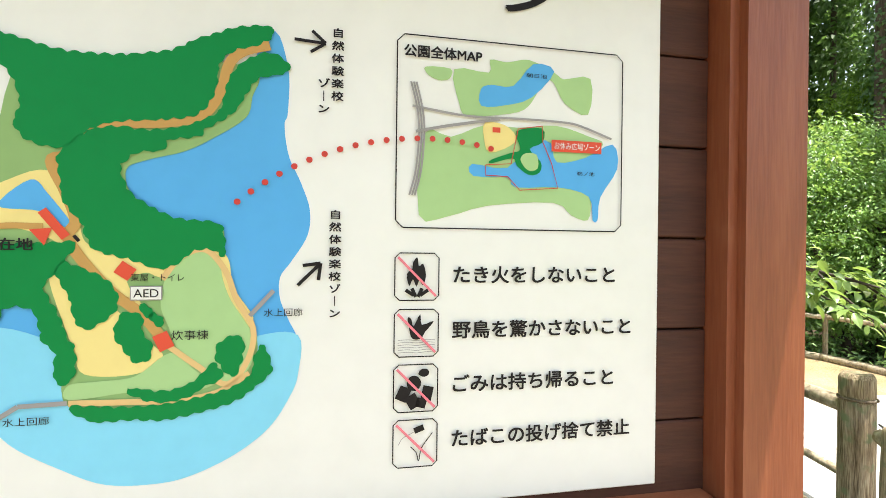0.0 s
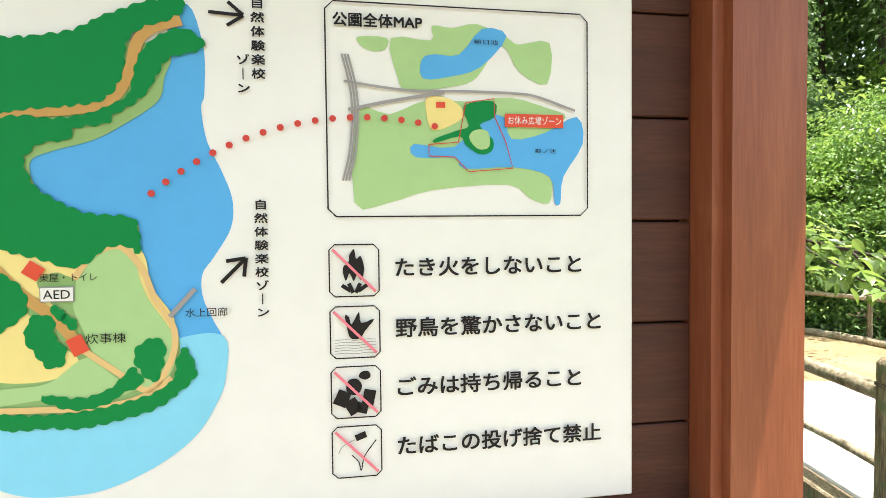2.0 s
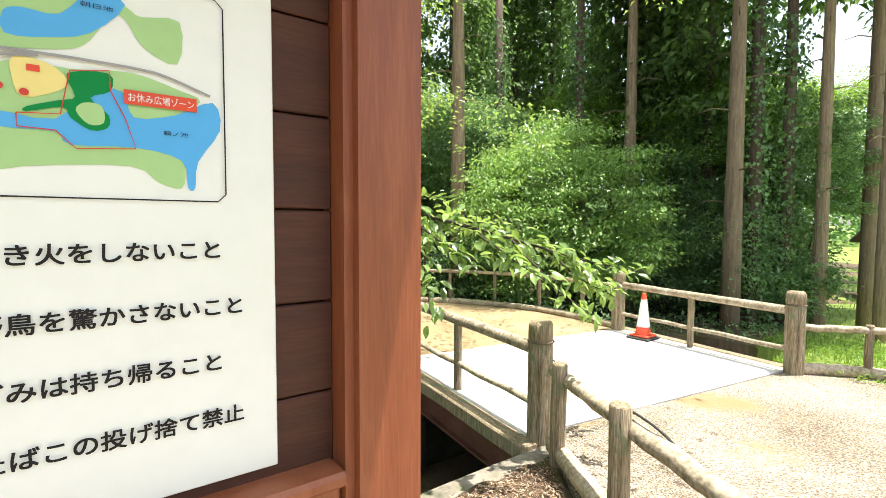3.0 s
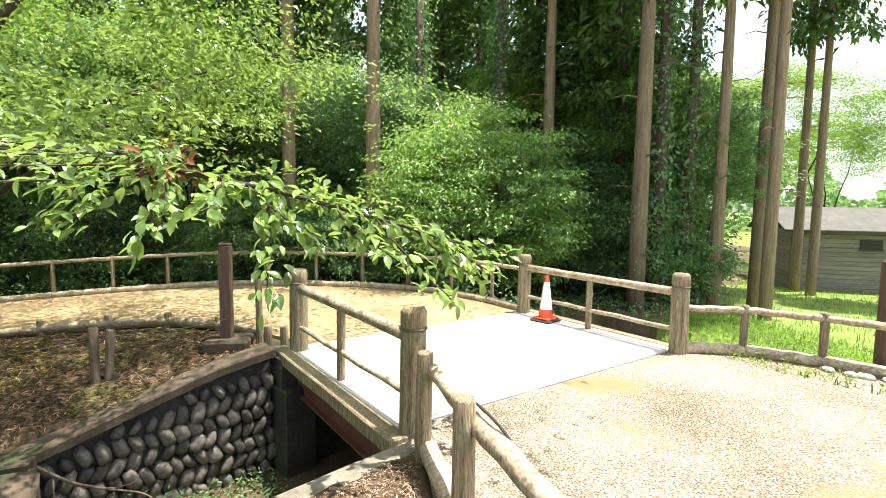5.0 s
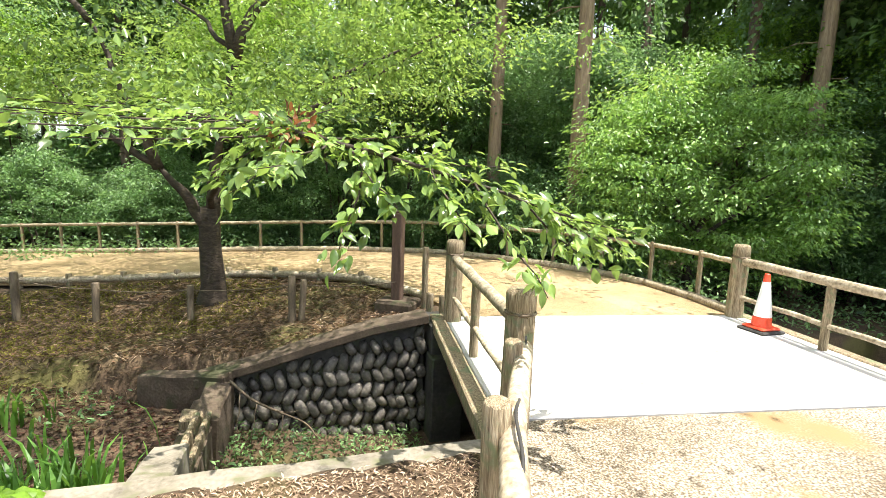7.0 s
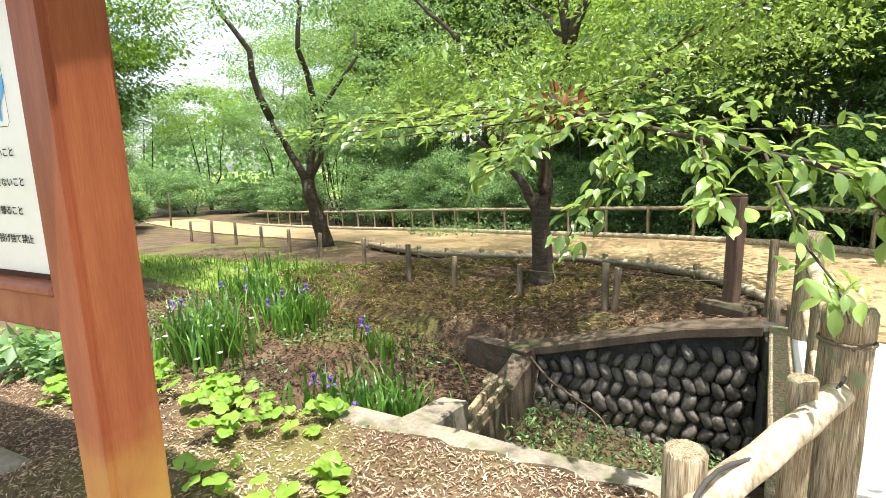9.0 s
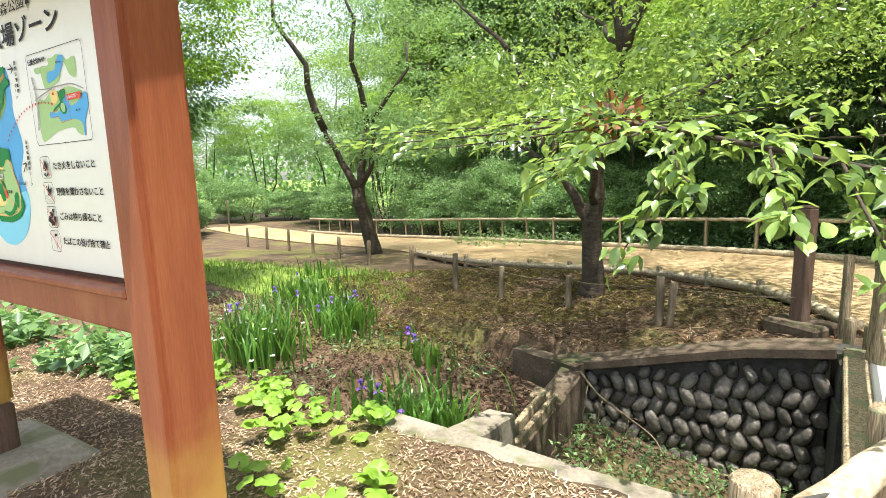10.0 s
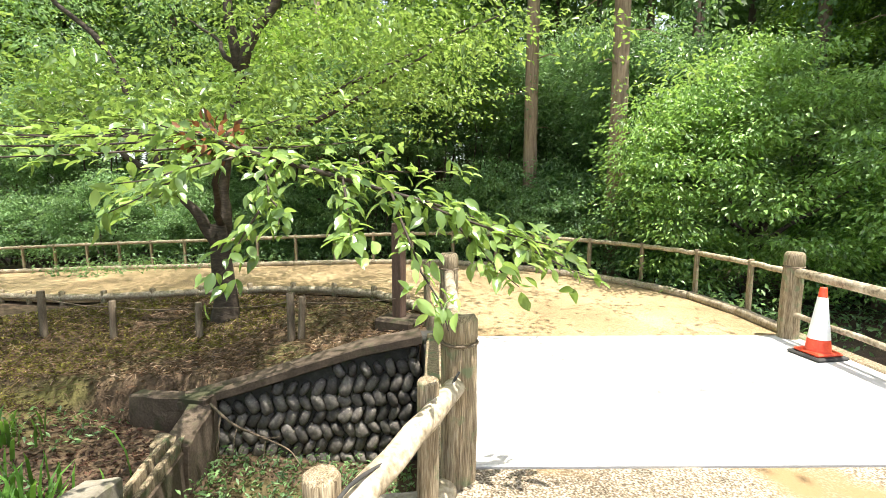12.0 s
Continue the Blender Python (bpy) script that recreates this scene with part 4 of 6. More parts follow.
for k, (x, y) in enumerate(p for p in YP if not far_path_at(*p)):
    m = Matrix.Translation((x, y, gz(x, y) - 0.1)) @ pose(0, 0, 0, 0, 0, 50 * k)
    if k < 2:
        youngs[k].matrix_basis = m
    else:
        copy_thing(youngs[1 if k % 4 == 1 or k > 26 else 0], m)
# taller broadleaf trees far along the path and behind the lawn
FAR = [(-36, 4), (-34, 8), (-38, 0), (-27, 8.5), (-40, -4), (-36, -7), (-30, -10), (-24, -9), (-34, 12), (-22, 13), (-28, 15), (24, 17), (20, 21), (30, 16), (34, 8), (28, 26), (38, 24), (42, 12), (16, 24), (22, 30)]
far_trees = [shrub("broadleaf_tree", "tall broadleaf tree in full leaf beyond the path", "tree", "far broadleaf trees", 90 + k, 1.7, 1.9, (M_SHRUB, M_LIGHTLEAF)[k], 230, 110, 0.06, 3.9 + k, 3) for k in range(2)]
for k, (x, y) in enumerate(FAR):
    ob = far_trees[1 if x > 0 else k % 3 == 0]
    m = Matrix.Translation((x, y, gz(x, y) - 0.2)) @ pose(0, 0, 0, 0, 0, 83 * k)
    if FAR[k] in (FAR[0], FAR[1]):
        ob.matrix_basis = m
    else:
        ob = copy_thing(ob, m)
    f = (1.7 + 0.12 * (k % 5)) * 0.75
    ob.scale = (f * 1.4, f * 1.4, f)

BANK = [(-33, 5), (-33.5, 2.5), (-34, 0), (-29, 6.5), (-25, 7), (-18, 9), (-20, 6.6), (-23, 5), (-19, -2.5), (-22, -4.5), (-25, -3), (-27, -1), (-16.5, -4), (-14, -4.5), (-28, 3), (6.9, 12.3), (5.2, 13.4), (8.3, 13.2), (6.3, 14.6), (-12.5, -5), (-30, -4)]
for k, (x, y) in enumerate(p for p in BANK if not far_path_at(*p)):
    ob = copy_thing(bushes[k % 3], Matrix.Translation((x, y, gz(x, y) - 0.1)) @ pose(0, 0, 0, 0, 0, 61 * k))
    ob.scale = (1.35, 1.35, 1.25)

# dense shrubs deeper in the wood
for k in range(22):
    a, d = radians(62 + 5.4 * k), 16.5 + 3.2 * (k % 3)
    x, y = -2.0 + d * math.cos(a), 2.0 + d * math.sin(a)
    if far_path_at(x, y - 0.8):
        continue
    ob = copy_thing(bushes[k % 3], Matrix.Translation((x, y, gz(x, y) - 0.2)) @ pose(0, 0, 0, 0, 0, 47 * k))
    ob.scale = (1.9, 1.9, 1.7 + 0.3 * (k % 2))


# lit shrubs and saplings between the trunks behind the fence
for k, (x, y, f) in enumerate(((-1.4, 10.95, 0.95), (0.6, 10.85, 0.8), (-0.5, 12.5, 1.1), (1.0, 13.2, 1.2), (-2.7, 11.3, 0.95), (6.6, 11.2, 1.1), (7.6, 10.9, 1.0), (5.2, 12.0, 1.0))):
    ob = copy_thing(bushes[k % 3], Matrix.Translation((x, y, gz(x, y) - 0.1)) @ pose(0, 0, 0, 0, 0, 73 * k))
    ob.scale = (f, f, f * 1.15)
for k, (x, y) in enumerate(((0.3, 13.0), (-9.4, -0.3), (8.4, 11.6), (7.0, 12.4), (9.6, 12.8), (-4.6, 12.4))):
    copy_thing(youngs[k % 2], Matrix.Translation((x, y, gz(x, y) - 0.1)) @ pose(0, 0, 0, 0, 0, 67 * k + 20))


def ivy(place, r, height, seed):
    """A dark trunk hidden by climbing ivy."""
    rng = np.random.default_rng(seed)
    ob = thing("ivy_clad_trunk", "dark trunk thickly wrapped in climbing ivy", "tree", "ivy-clad trunks", Matrix.Translation(place))
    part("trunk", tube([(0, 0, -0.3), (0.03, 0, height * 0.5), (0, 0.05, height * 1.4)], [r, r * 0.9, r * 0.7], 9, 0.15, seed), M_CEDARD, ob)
    n = int(1500 * height / 6)
    a, z = rng.uniform(0, 2 * math.pi, n), rng.uniform(0, height, n)
    d = np.stack([np.cos(a), np.sin(a), np.zeros(n)], 1)
    out = r + np.abs(rng.normal(size=n)) * 0.16
    P = d * out[:, None] + np.stack([np.zeros(n), np.zeros(n), z], 1)
    ln = rng.uniform(0.06, 0.12, n)
    cr = new("ivy", leaf_mesh("ivy", P, d * 0.5 + np.array([0, 0, -1.0]) + rng.normal(size=(n, 3)) * 0.4, d + rng.normal(size=(n, 3)) * 0.3, ln, ln * 0.9, M_SHRUB))
    cr.parent = ob
    return ob


for k, (x, y, r, h) in enumerate(((6.35, 10.15, 0.16, 7.5), (1.2, 13.6, 0.14, 8.0), (7.3, 10.4, 0.14, 7.0), (-8.3, 12.2, 0.13, 6.0), (3.4, 13.2, 0.14, 8.0))):
    ivy((x, y, gz(x, y)), r, h, 300 + k)

# ---------------------------------------------------------------- print on the map panel


def paint(name, colour, rough=0.3):
    return mat(name, [tuple(c * 0.94 for c in colour), colour, tuple(min(1, c * 1.04) for c in colour)], 3, 0.5, 0.0, 30, spec=0.2)


P_BLUE, P_CYAN = paint("print_blue", (0.10, 0.42, 0.80)), paint("print_pale_blue", (0.24, 0.66, 0.86))
P_GREEN, P_LAND, P_FIELD = paint("print_dark_green", (0.0, 0.235, 0.05)), paint("print_land_green", (0.28, 0.46, 0.17)), paint("print_field_green", (0.40, 0.62, 0.27))
P_YELLOW, P_TAN, P_RED = paint("print_yellow", (0.86, 0.72, 0.27)), paint("print_tan", (0.56, 0.33, 0.10)), paint("print_red", (0.72, 0.09, 0.045))
P_TANLIGHT, P_DOT, P_BLACK, P_GREY, P_PINK = paint("print_pale_tan", (0.74, 0.52, 0.22)), paint("print_dot_red", (0.58, 0.06, 0.045)), paint("print_black", (0.015, 0.013, 0.013)), paint("print_grey", (0.33, 0.32, 0.31)), paint("print_pink", (0.80, 0.22, 0.27))
LAYER = 0.0007


def on_panel(name, bm, material, layer, label=""):
    bmesh.ops.transform(bm, matrix=Matrix.Translation((0, -LAYER * layer, 0)), verts=bm.verts[:])
    return part(name, bm, material, panel, label, smooth=False)


def face_of(pts):
    bm = bmesh.new()
    f = bm.faces.new([bm.verts.new((u, 0, z)) for u, z in pts])
    f.normal_update()
    if f.normal.y > 0:
        f.normal_flip()
    bmesh.ops.triangulate(bm, faces=[f])
    return bm


def blob(name, cm, material, layer, scallop=0.0, per=5):
    """A printed shape from its outline in centimetres; scallop: leafy bumps on its edge."""
    p = [Vector((u / 100, z / 100, 0)) for u, z in cm]
    line = spline(p + p[:3], per)[per : per * (len(p) + 1)]
    if scallop:
        out, acc = [], 0.0
        ctr = sum(line, Vector()) / len(line)
        for a, b in zip(line, line[1:] + line[:1]):
            m = max(1, int((b - a).length / 0.004))
            d = (b - a).normalized()
            for k in range(m):
                q = a.lerp(b, k / m)
                acc += (b - a).length / m
                w = abs(math.sin(acc / 0.02 * math.pi)) * scallop
                out.append(q + Vector((-d.y, d.x, 0)) * w * SIDE(line))
        line = out
    on_panel(name, face_of([(q.x, q.y) for q in line]), material, layer)


def SIDE(line):
    area = sum(a.x * b.y - b.x * a.y for a, b in zip(line, line[1:] + line[:1]))
    return -1 if area > 0 else 1


def stroke(name, cm, width, material, layer, smooth_line=True):
    """A printed line of even width."""
    p = [Vector((u / 100, z / 100, 0)) for u, z in cm]
    line = spline(p, 5) if smooth_line and len(p) > 2 else p
    left, right = [], []
    for i, q in enumerate(line):
        d = (line[min(i + 1, len(line) - 1)] - line[max(i - 1, 0)]).normalized()
        s = Vector((-d.y, d.x, 0)) * width / 200
        left.append(q + s)
        right.append(q - s)
    bm = bmesh.new()
    va, vb = [bm.verts.new((q.x, 0, q.y)) for q in left], [bm.verts.new((q.x, 0, q.y)) for q in right]
    for k in range(len(va) - 1):
        f = bm.faces.new((va[k], va[k + 1], vb[k + 1], vb[k]))
    bmesh.ops.recalc_face_normals(bm, faces=bm.faces[:])
    on_panel(name, bm, material, layer)


def disc(name, u, z, r, material, layer, n=18):
    on_panel(name, face_of([(u / 100 + r / 100 * math.cos(2 * math.pi * k / n), z / 100 + r / 100 * math.sin(2 * math.pi * k / n)) for k in range(n)]), material, layer)


def tile(name, u, z, w, h, turn, material, layer):
    c, s = math.cos(radians(turn)), math.sin(radians(turn))
    on_panel(name, face_of([((u + c * a * w / 2 - s * b * h / 2) / 100, (z + s * a * w / 2 + c * b * h / 2) / 100) for a, b in ((-1, -1), (1, -1), (1, 1), (-1, 1))]), material, layer)


def words(text, u, z, size, material=P_BLACK, width=None, layer=6, bold=0.0, upright=False):
    """Lettering: left end u, centre z and size in centimetres; upright: one character a line."""
    cu = bpy.data.curves.new("lettering", "FONT")
    cu.body, cu.size, cu.extrude = "\n".join(text.replace("ー", "｜")) if upright else text, size / 100, 0.0001
    cu.space_line = 1.3 if upright else 1.0
    tmp = new("lettering", cu)
    bpy.context.view_layer.update()
    me = bpy.data.meshes.new_from_object(tmp.evaluated_get(bpy.context.evaluated_depsgraph_get()))
    bpy.data.objects.remove(tmp)
    co = np.array([v.co for v in me.vertices])
    lo, hi = co.min(0), co.max(0)
    k = (width / 100 / (hi[0] - lo[0])) if width else 1.0
    kz = 1.0
    if upright and width:
        kz, k = width / 100 / (hi[1] - lo[1]), size / 100 / (hi[0] - lo[0])
    for v in me.vertices:
        v.co = ((v.co.x - lo[0]) * k + u / 100 - (size / 200 if upright else 0), -LAYER * layer - v.co.z, (v.co.y - (lo[1] + hi[1]) / 2) * kz + z / 100)
    if bold:
        bm = bmesh.new()
        bm.from_mesh(me)
        first = bm.verts[:] + bm.edges[:] + bm.faces[:]
        for dx, dz in ((bold, 0), (0, bold), (bold, bold)):
            dup = bmesh.ops.duplicate(bm, geom=first)
            bmesh.ops.translate(bm, verts=[v for v in dup["geom"] if isinstance(v, bmesh.types.BMVert)], vec=(dx, -0.0001 * (1 + (dx > 0) + 2 * (dz > 0)), dz))
        bm.to_mesh(me)
        bm.free()
    me.materials.clear()
    me.materials.append(material)
    ob = new("lettering", me)
    ob.parent = panel


blob("water", [(-20.2, 205.4), (-17.3, 200.3), (-17.2, 192.9), (-17.7, 190.7), (-17, 185.8), (-15.1, 181.5), (-13.7, 177.2), (-14, 173), (-16.4, 168.8), (-18.1, 166.2), (-18.1, 162.8), (-16.8, 159.4), (-15.3, 155.9), (-15.2, 150.6), (-16.4, 147), (-19.4, 142.2), (-24.3, 138.3), (-30.3, 135.5), (-35.3, 134.5), (-42.4, 134.9), (-48.4, 137.7), (-54.7, 141.7), (-57.6, 146.1), (-58.1, 151.1), (-58.9, 154.9), (-64.7, 158.6), (-66.3, 162.5), (-47.6, 166.4), (-48.5, 182.9), (-27.9, 190.8)], P_BLUE, 1)
blob("shallow_water", [(-22.1, 156.7), (-15.3, 156.8), (-15.2, 150.6), (-16.4, 147), (-19.4, 142.2), (-24.3, 138.3), (-30.3, 135.5), (-35.3, 134.5), (-42.4, 134.9), (-48.4, 137.7), (-54.7, 141.7), (-57.6, 146.1), (-58.1, 151.1), (-58.9, 154.9), (-63.6, 157.7), (-56, 158.9), (-48.3, 156.3), (-36.4, 152)], P_CYAN, 2)
blob("land", [(-53.8, 197.6), (-42.8, 196.5), (-28.2, 199.9), (-21.8, 198.5), (-22.5, 194.9), (-23.5, 191.4), (-28.7, 187.6), (-32.4, 185.6), (-37.3, 184.1), (-40.1, 182.5), (-39, 178.4), (-33.2, 175.1), (-26.9, 174.1), (-26.5, 169.8), (-25.3, 164.6), (-22, 159.4), (-21.6, 152.3), (-25.3, 147.8), (-35, 146), (-47.2, 146.8), (-48.4, 155.3), (-53.2, 164.6), (-64.1, 167.5), (-69.4, 171.9), (-69.2, 174.9), (-63.7, 179.5), (-57.7, 183.9)], P_LAND, 3)
blob("yellow_ground", [(-69, 174.4), (-58.8, 178.6), (-51.3, 182), (-47.9, 179.7), (-46.2, 174.2), (-44.8, 171), (-38.7, 169.1), (-35.4, 167.8), (-32.9, 169.5), (-29.2, 171.8), (-25.9, 169.4), (-24.9, 164.6), (-22, 159.8), (-23.4, 158.1), (-25.4, 160.7), (-26.9, 166.3), (-27.4, 169.4), (-29.2, 170.6), (-32.5, 168.6), (-34, 166.3), (-35.7, 166.3), (-37.4, 166.9), (-39.8, 165.5), (-37.6, 161.5), (-42, 163.7), (-47.5, 170.1), (-51.3, 172.5), (-56.4, 173.5), (-63.9, 171.8), (-69.4, 171.9)], P_YELLOW, 4)
blob("field", [(-34.5, 166.3), (-32.5, 168.9), (-29.2, 170.6), (-27, 169.1), (-26.6, 166.3), (-25.4, 162.8), (-23.3, 159.4), (-22, 156.8), (-22.3, 152.3), (-25.2, 149.8), (-29.7, 151.3), (-32.2, 154), (-33.1, 155.7), (-34, 158.4), (-35.2, 161.9)], P_FIELD, 5)
blob("yellow_ground", [(-50, 166.4), (-47.5, 167.4), (-42.5, 162.8), (-37.9, 157.4), (-34.7, 153.9), (-38.4, 151.5), (-45.3, 151.7), (-46.7, 155.4), (-48, 159.1)], P_YELLOW, 4)
blob("field", [(-47.3, 150.2), (-43.5, 150.6), (-38.5, 151.2), (-33.7, 154.6), (-29.7, 152.2), (-27, 150), (-30.9, 148.5), (-38.6, 148.8), (-47.2, 148)], P_FIELD, 5)
blob("pond", [(-56.4, 176.6), (-52.4, 180.5), (-50.1, 178.4), (-46.8, 173.6), (-48.3, 173.8), (-51.2, 175.9)], P_BLUE, 5)
stroke("printed_path", [(-20, 203.2), (-23.8, 201.9), (-25.9, 199.7), (-27.1, 195.2), (-29.8, 191.3), (-34.5, 190), (-41.3, 189.3), (-45, 187.7), (-48, 184.3), (-49.8, 183.3), (-47.9, 178.8), (-46.6, 174.6), (-47.4, 171.5), (-42.4, 164.6), (-37.8, 160.6), (-34.1, 155.7)], 1.6, P_TAN, 6)
stroke("printed_path", [(-34.1, 155.7), (-29.7, 152.2), (-25.7, 149.4), (-22.7, 153.2), (-22, 158.1), (-24.5, 162.8), (-26.1, 167.2), (-29, 170.5), (-32.5, 169.3), (-35, 165.9)], 0.9, P_TANLIGHT, 6)
stroke("printed_path", [(-69, 173.2), (-63.9, 171.9), (-56.4, 173.6), (-50.7, 173.7)], 0.9, P_TAN, 6)
stroke("printed_path", [(-47.3, 147.5), (-38.7, 147.3), (-32.9, 147.2), (-27.1, 148.2), (-22.5, 151)], 0.9, P_TANLIGHT, 6)
for shape in (
    [(-60.7, 201.5), (-59.1, 202.1), (-54, 200.8), (-48.3, 199.5), (-41.9, 199.5), (-38, 200), (-34, 200.9), (-30.4, 202.9), (-27.6, 204.1), (-24.8, 205.3), (-20.4, 205.9), (-19.8, 204.7), (-22, 203.2), (-24.8, 202.3), (-26.9, 200.7), (-27.7, 198.9), (-28.1, 195.3), (-30.3, 191.8), (-34.5, 190.7), (-38.4, 190.3), (-42.4, 189.7), (-45.5, 188.2), (-48, 185.8), (-50.8, 185.8), (-53, 186.7), (-54.3, 188.9), (-53.5, 191.3), (-54.3, 194.8), (-56.1, 197.4), (-58.7, 199.4)],
    [(-47, 186.3), (-44.4, 188), (-41.3, 188.7), (-37.3, 188.4), (-33, 189), (-29.8, 190.3), (-27, 192.1), (-26.2, 195.2), (-25.4, 197.8), (-23.3, 200.3), (-20.1, 201.7), (-17.5, 200.6), (-17.7, 199.2), (-20.9, 198.3), (-22.5, 197.2), (-23.7, 195), (-25.7, 192), (-29.3, 189.4), (-30.2, 188.3), (-34.3, 187.5), (-35.3, 185.9), (-38.3, 185.5), (-40.1, 184.2), (-41, 182.5), (-39.6, 178.9), (-36.2, 176.5), (-32.7, 175), (-27.7, 174.6), (-26.7, 173.3), (-26.5, 169.8), (-27.8, 170.7), (-30.6, 170.6), (-33, 168.6), (-35.4, 167.8), (-39.2, 169.1), (-43.8, 170.5), (-45.1, 172.8), (-45.7, 174.6), (-47.9, 177.4), (-48.4, 181.1), (-48.8, 183.8)],
    [(-69.4, 171.2), (-63.9, 171.8), (-58.9, 171.1), (-51.9, 170.9), (-46.8, 171.2), (-48, 169.2), (-49.8, 166.4), (-50.8, 164.6), (-49, 160.9), (-47.7, 157.2), (-46.7, 155.4), (-46.8, 151.6), (-48.4, 150.6), (-48.9, 152.5), (-48.9, 155.3), (-50.5, 157.1), (-51.3, 160.9), (-53.4, 162.2), (-55.8, 161.7), (-56.6, 159.3), (-59.1, 158.8), (-62, 160.2), (-65.2, 161.1), (-67.4, 164), (-69.3, 167.5)],
    [(-48.4, 168.3), (-46, 167.4), (-42.9, 165.9), (-41.3, 163.7), (-41.4, 161.4), (-43.3, 159.6), (-45.2, 158.7), (-46.3, 160), (-47.2, 163.7), (-48.7, 166.4)],
    [(-40.1, 160.6), (-37.9, 160.1), (-37.9, 157.9), (-36.5, 155.7), (-37, 153.8), (-38.6, 153.6), (-40, 155.6), (-41.2, 157.8)],
    [(-37.5, 161.9), (-36.4, 161.2), (-36.8, 160.4), (-37.6, 160.9)],
    [(-36.1, 160.6), (-34.9, 159.6), (-35.4, 159), (-36.4, 159.8)],
    [(-26.7, 155.8), (-24.9, 156.7), (-23.5, 155.9), (-24, 152.3), (-25, 150.9), (-26.4, 152.3), (-27.2, 154)],
    [(-47, 146.8), (-43.8, 144.9), (-39, 144.9), (-34.6, 144.6), (-29.2, 145.6), (-24.5, 147), (-21.2, 149.5), (-19.4, 151.3), (-19.9, 153.7), (-20.6, 155.2), (-21.6, 153.2), (-21.9, 151), (-24.4, 148.9), (-29, 147.5), (-33.9, 146.6), (-38.9, 146.3), (-43.5, 146.6)],
    [(-39.4, 149.1), (-37.1, 148.8), (-33.7, 148.6), (-30.3, 149.9), (-28.2, 152.2), (-27.3, 152.3), (-26.7, 150.5), (-29.4, 149.3), (-30.9, 148.1), (-34.3, 147.3), (-37.3, 147.8)],
):
    blob("printed_wood", shape, P_GREEN, 7, 0.0045)
for u, z, w, h, a in ((-49.3, 174.1, 1.3, 5.0, 38), (-40.0, 167.2, 2.3, 2.1, -35), (-34.7, 156.4, 2.2, 2.6, 25)):
    tile("printed_building", u, z, w, h, a, P_RED, 8)
tile("printed_building", -46.4, 172.0, 0.5, 1.1, 38, P_BLACK, 8)
on_panel("marker", face_of([(-0.524, 1.732), (-0.495, 1.735), (-0.505, 1.709)]), P_RED, 8)
for a, b in (((-19.0, 164.1), (-22.5, 160.1)), ((-56.9, 145.2), (-53.6, 147.4)), ((-53.6, 147.4), (-47.4, 147.6))):
    stroke("boardwalk", (a, b), 0.7, P_GREY, 8, False)
for k in range(18):
    t = k / 17
    disc("dot", -24.5 + 32.8 * t + 13.8 * t * t - 5.9 * t ** 3, 178.1 + 29.55 * t - 17.6 * t * t - 1.44 * t ** 3, 0.5, P_DOT, 9)
for (a, b), w in ((((-16.3, 204.6), (-11.5, 204.3)), 0.5), (((-15.4, 164.9), (-11.9, 168.5)), 0.55), (((-58.4, 186.4), (-61.9, 190.0)), 0.5), (((-60.1, 143.6), (-63.9, 140.4)), 0.5)):
    d = Vector((b[0] - a[0], b[1] - a[1], 0)).normalized()
    stroke("arrow", (a, b), w, P_BLACK, 6, False)
    for sg in (1, -1):
        e = Vector((*b, 0)) + (d * -2.2 + Vector((-d.y, d.x, 0)) * sg * 1.7)
        stroke("arrow", ((e.x, e.y), b), w, P_BLACK, 7 + sg, False)
# overview map in its frame
RIM = [(1.2, 174.6), (39.8, 174.6), (41, 175.8), (41, 206), (39.8, 207.2), (1.2, 207.2), (0, 206), (0, 175.8), (1.2, 174.6)]
stroke("map_frame", RIM, 0.22, P_BLACK, 6, False)
blob("printed_park", [(4.8, 202.1), (9.1, 202.1), (8.8, 200.3), (6.9, 200), (5.2, 200.8)], P_FIELD, 2, 0, 3)
blob("printed_park", [(9.7, 202.1), (15.8, 202), (16, 204.3), (19.1, 204.1), (23.1, 204.9), (27.9, 203), (29.7, 202), (34.8, 202.5), (34.4, 195.9), (29.9, 197.6), (27.8, 201.1), (26, 201.3), (23.6, 197.3), (21.3, 195.5), (16.1, 194.5), (11.9, 194.1), (10.6, 196.3)], P_FIELD, 2, 0, 3)
blob("printed_lake", [(16.3, 199.9), (20.2, 200), (23.9, 204.2), (27.8, 203.2), (23.6, 198.2), (18.8, 196.5), (14.5, 196.1), (14.4, 199)], P_BLUE, 3, 0, 3)
blob("printed_park", [(4.7, 190.7), (9.3, 190.4), (15.2, 192.8), (21.2, 192.7), (28.3, 193.5), (34.7, 191.9), (37.5, 190.6), (34, 186.9), (35, 181.7), (35.2, 179.8), (34.6, 176.6), (31.4, 177.4), (27.9, 179.6), (15.8, 178.7), (9, 176.7), (3.9, 176.8)], P_FIELD, 2, 0, 3)
blob("printed_lake", [(39.3, 190.7), (40.3, 186.3), (37, 180.9), (36.5, 176.7), (35.5, 176.7), (34.7, 180.9), (28.8, 182.4), (20.9, 182.1), (19.3, 183.8), (13.3, 183.8), (13, 185.9), (19.3, 185.5), (23.8, 190.3), (27.3, 190.3), (28.5, 186.9), (34, 188)], P_BLUE, 3, 0, 3)
blob("printed_ground", [(15.2, 193.2), (18.7, 193), (20.8, 191.1), (19.8, 189.4), (16, 188), (15, 190.6)], P_YELLOW, 4, 0, 3)
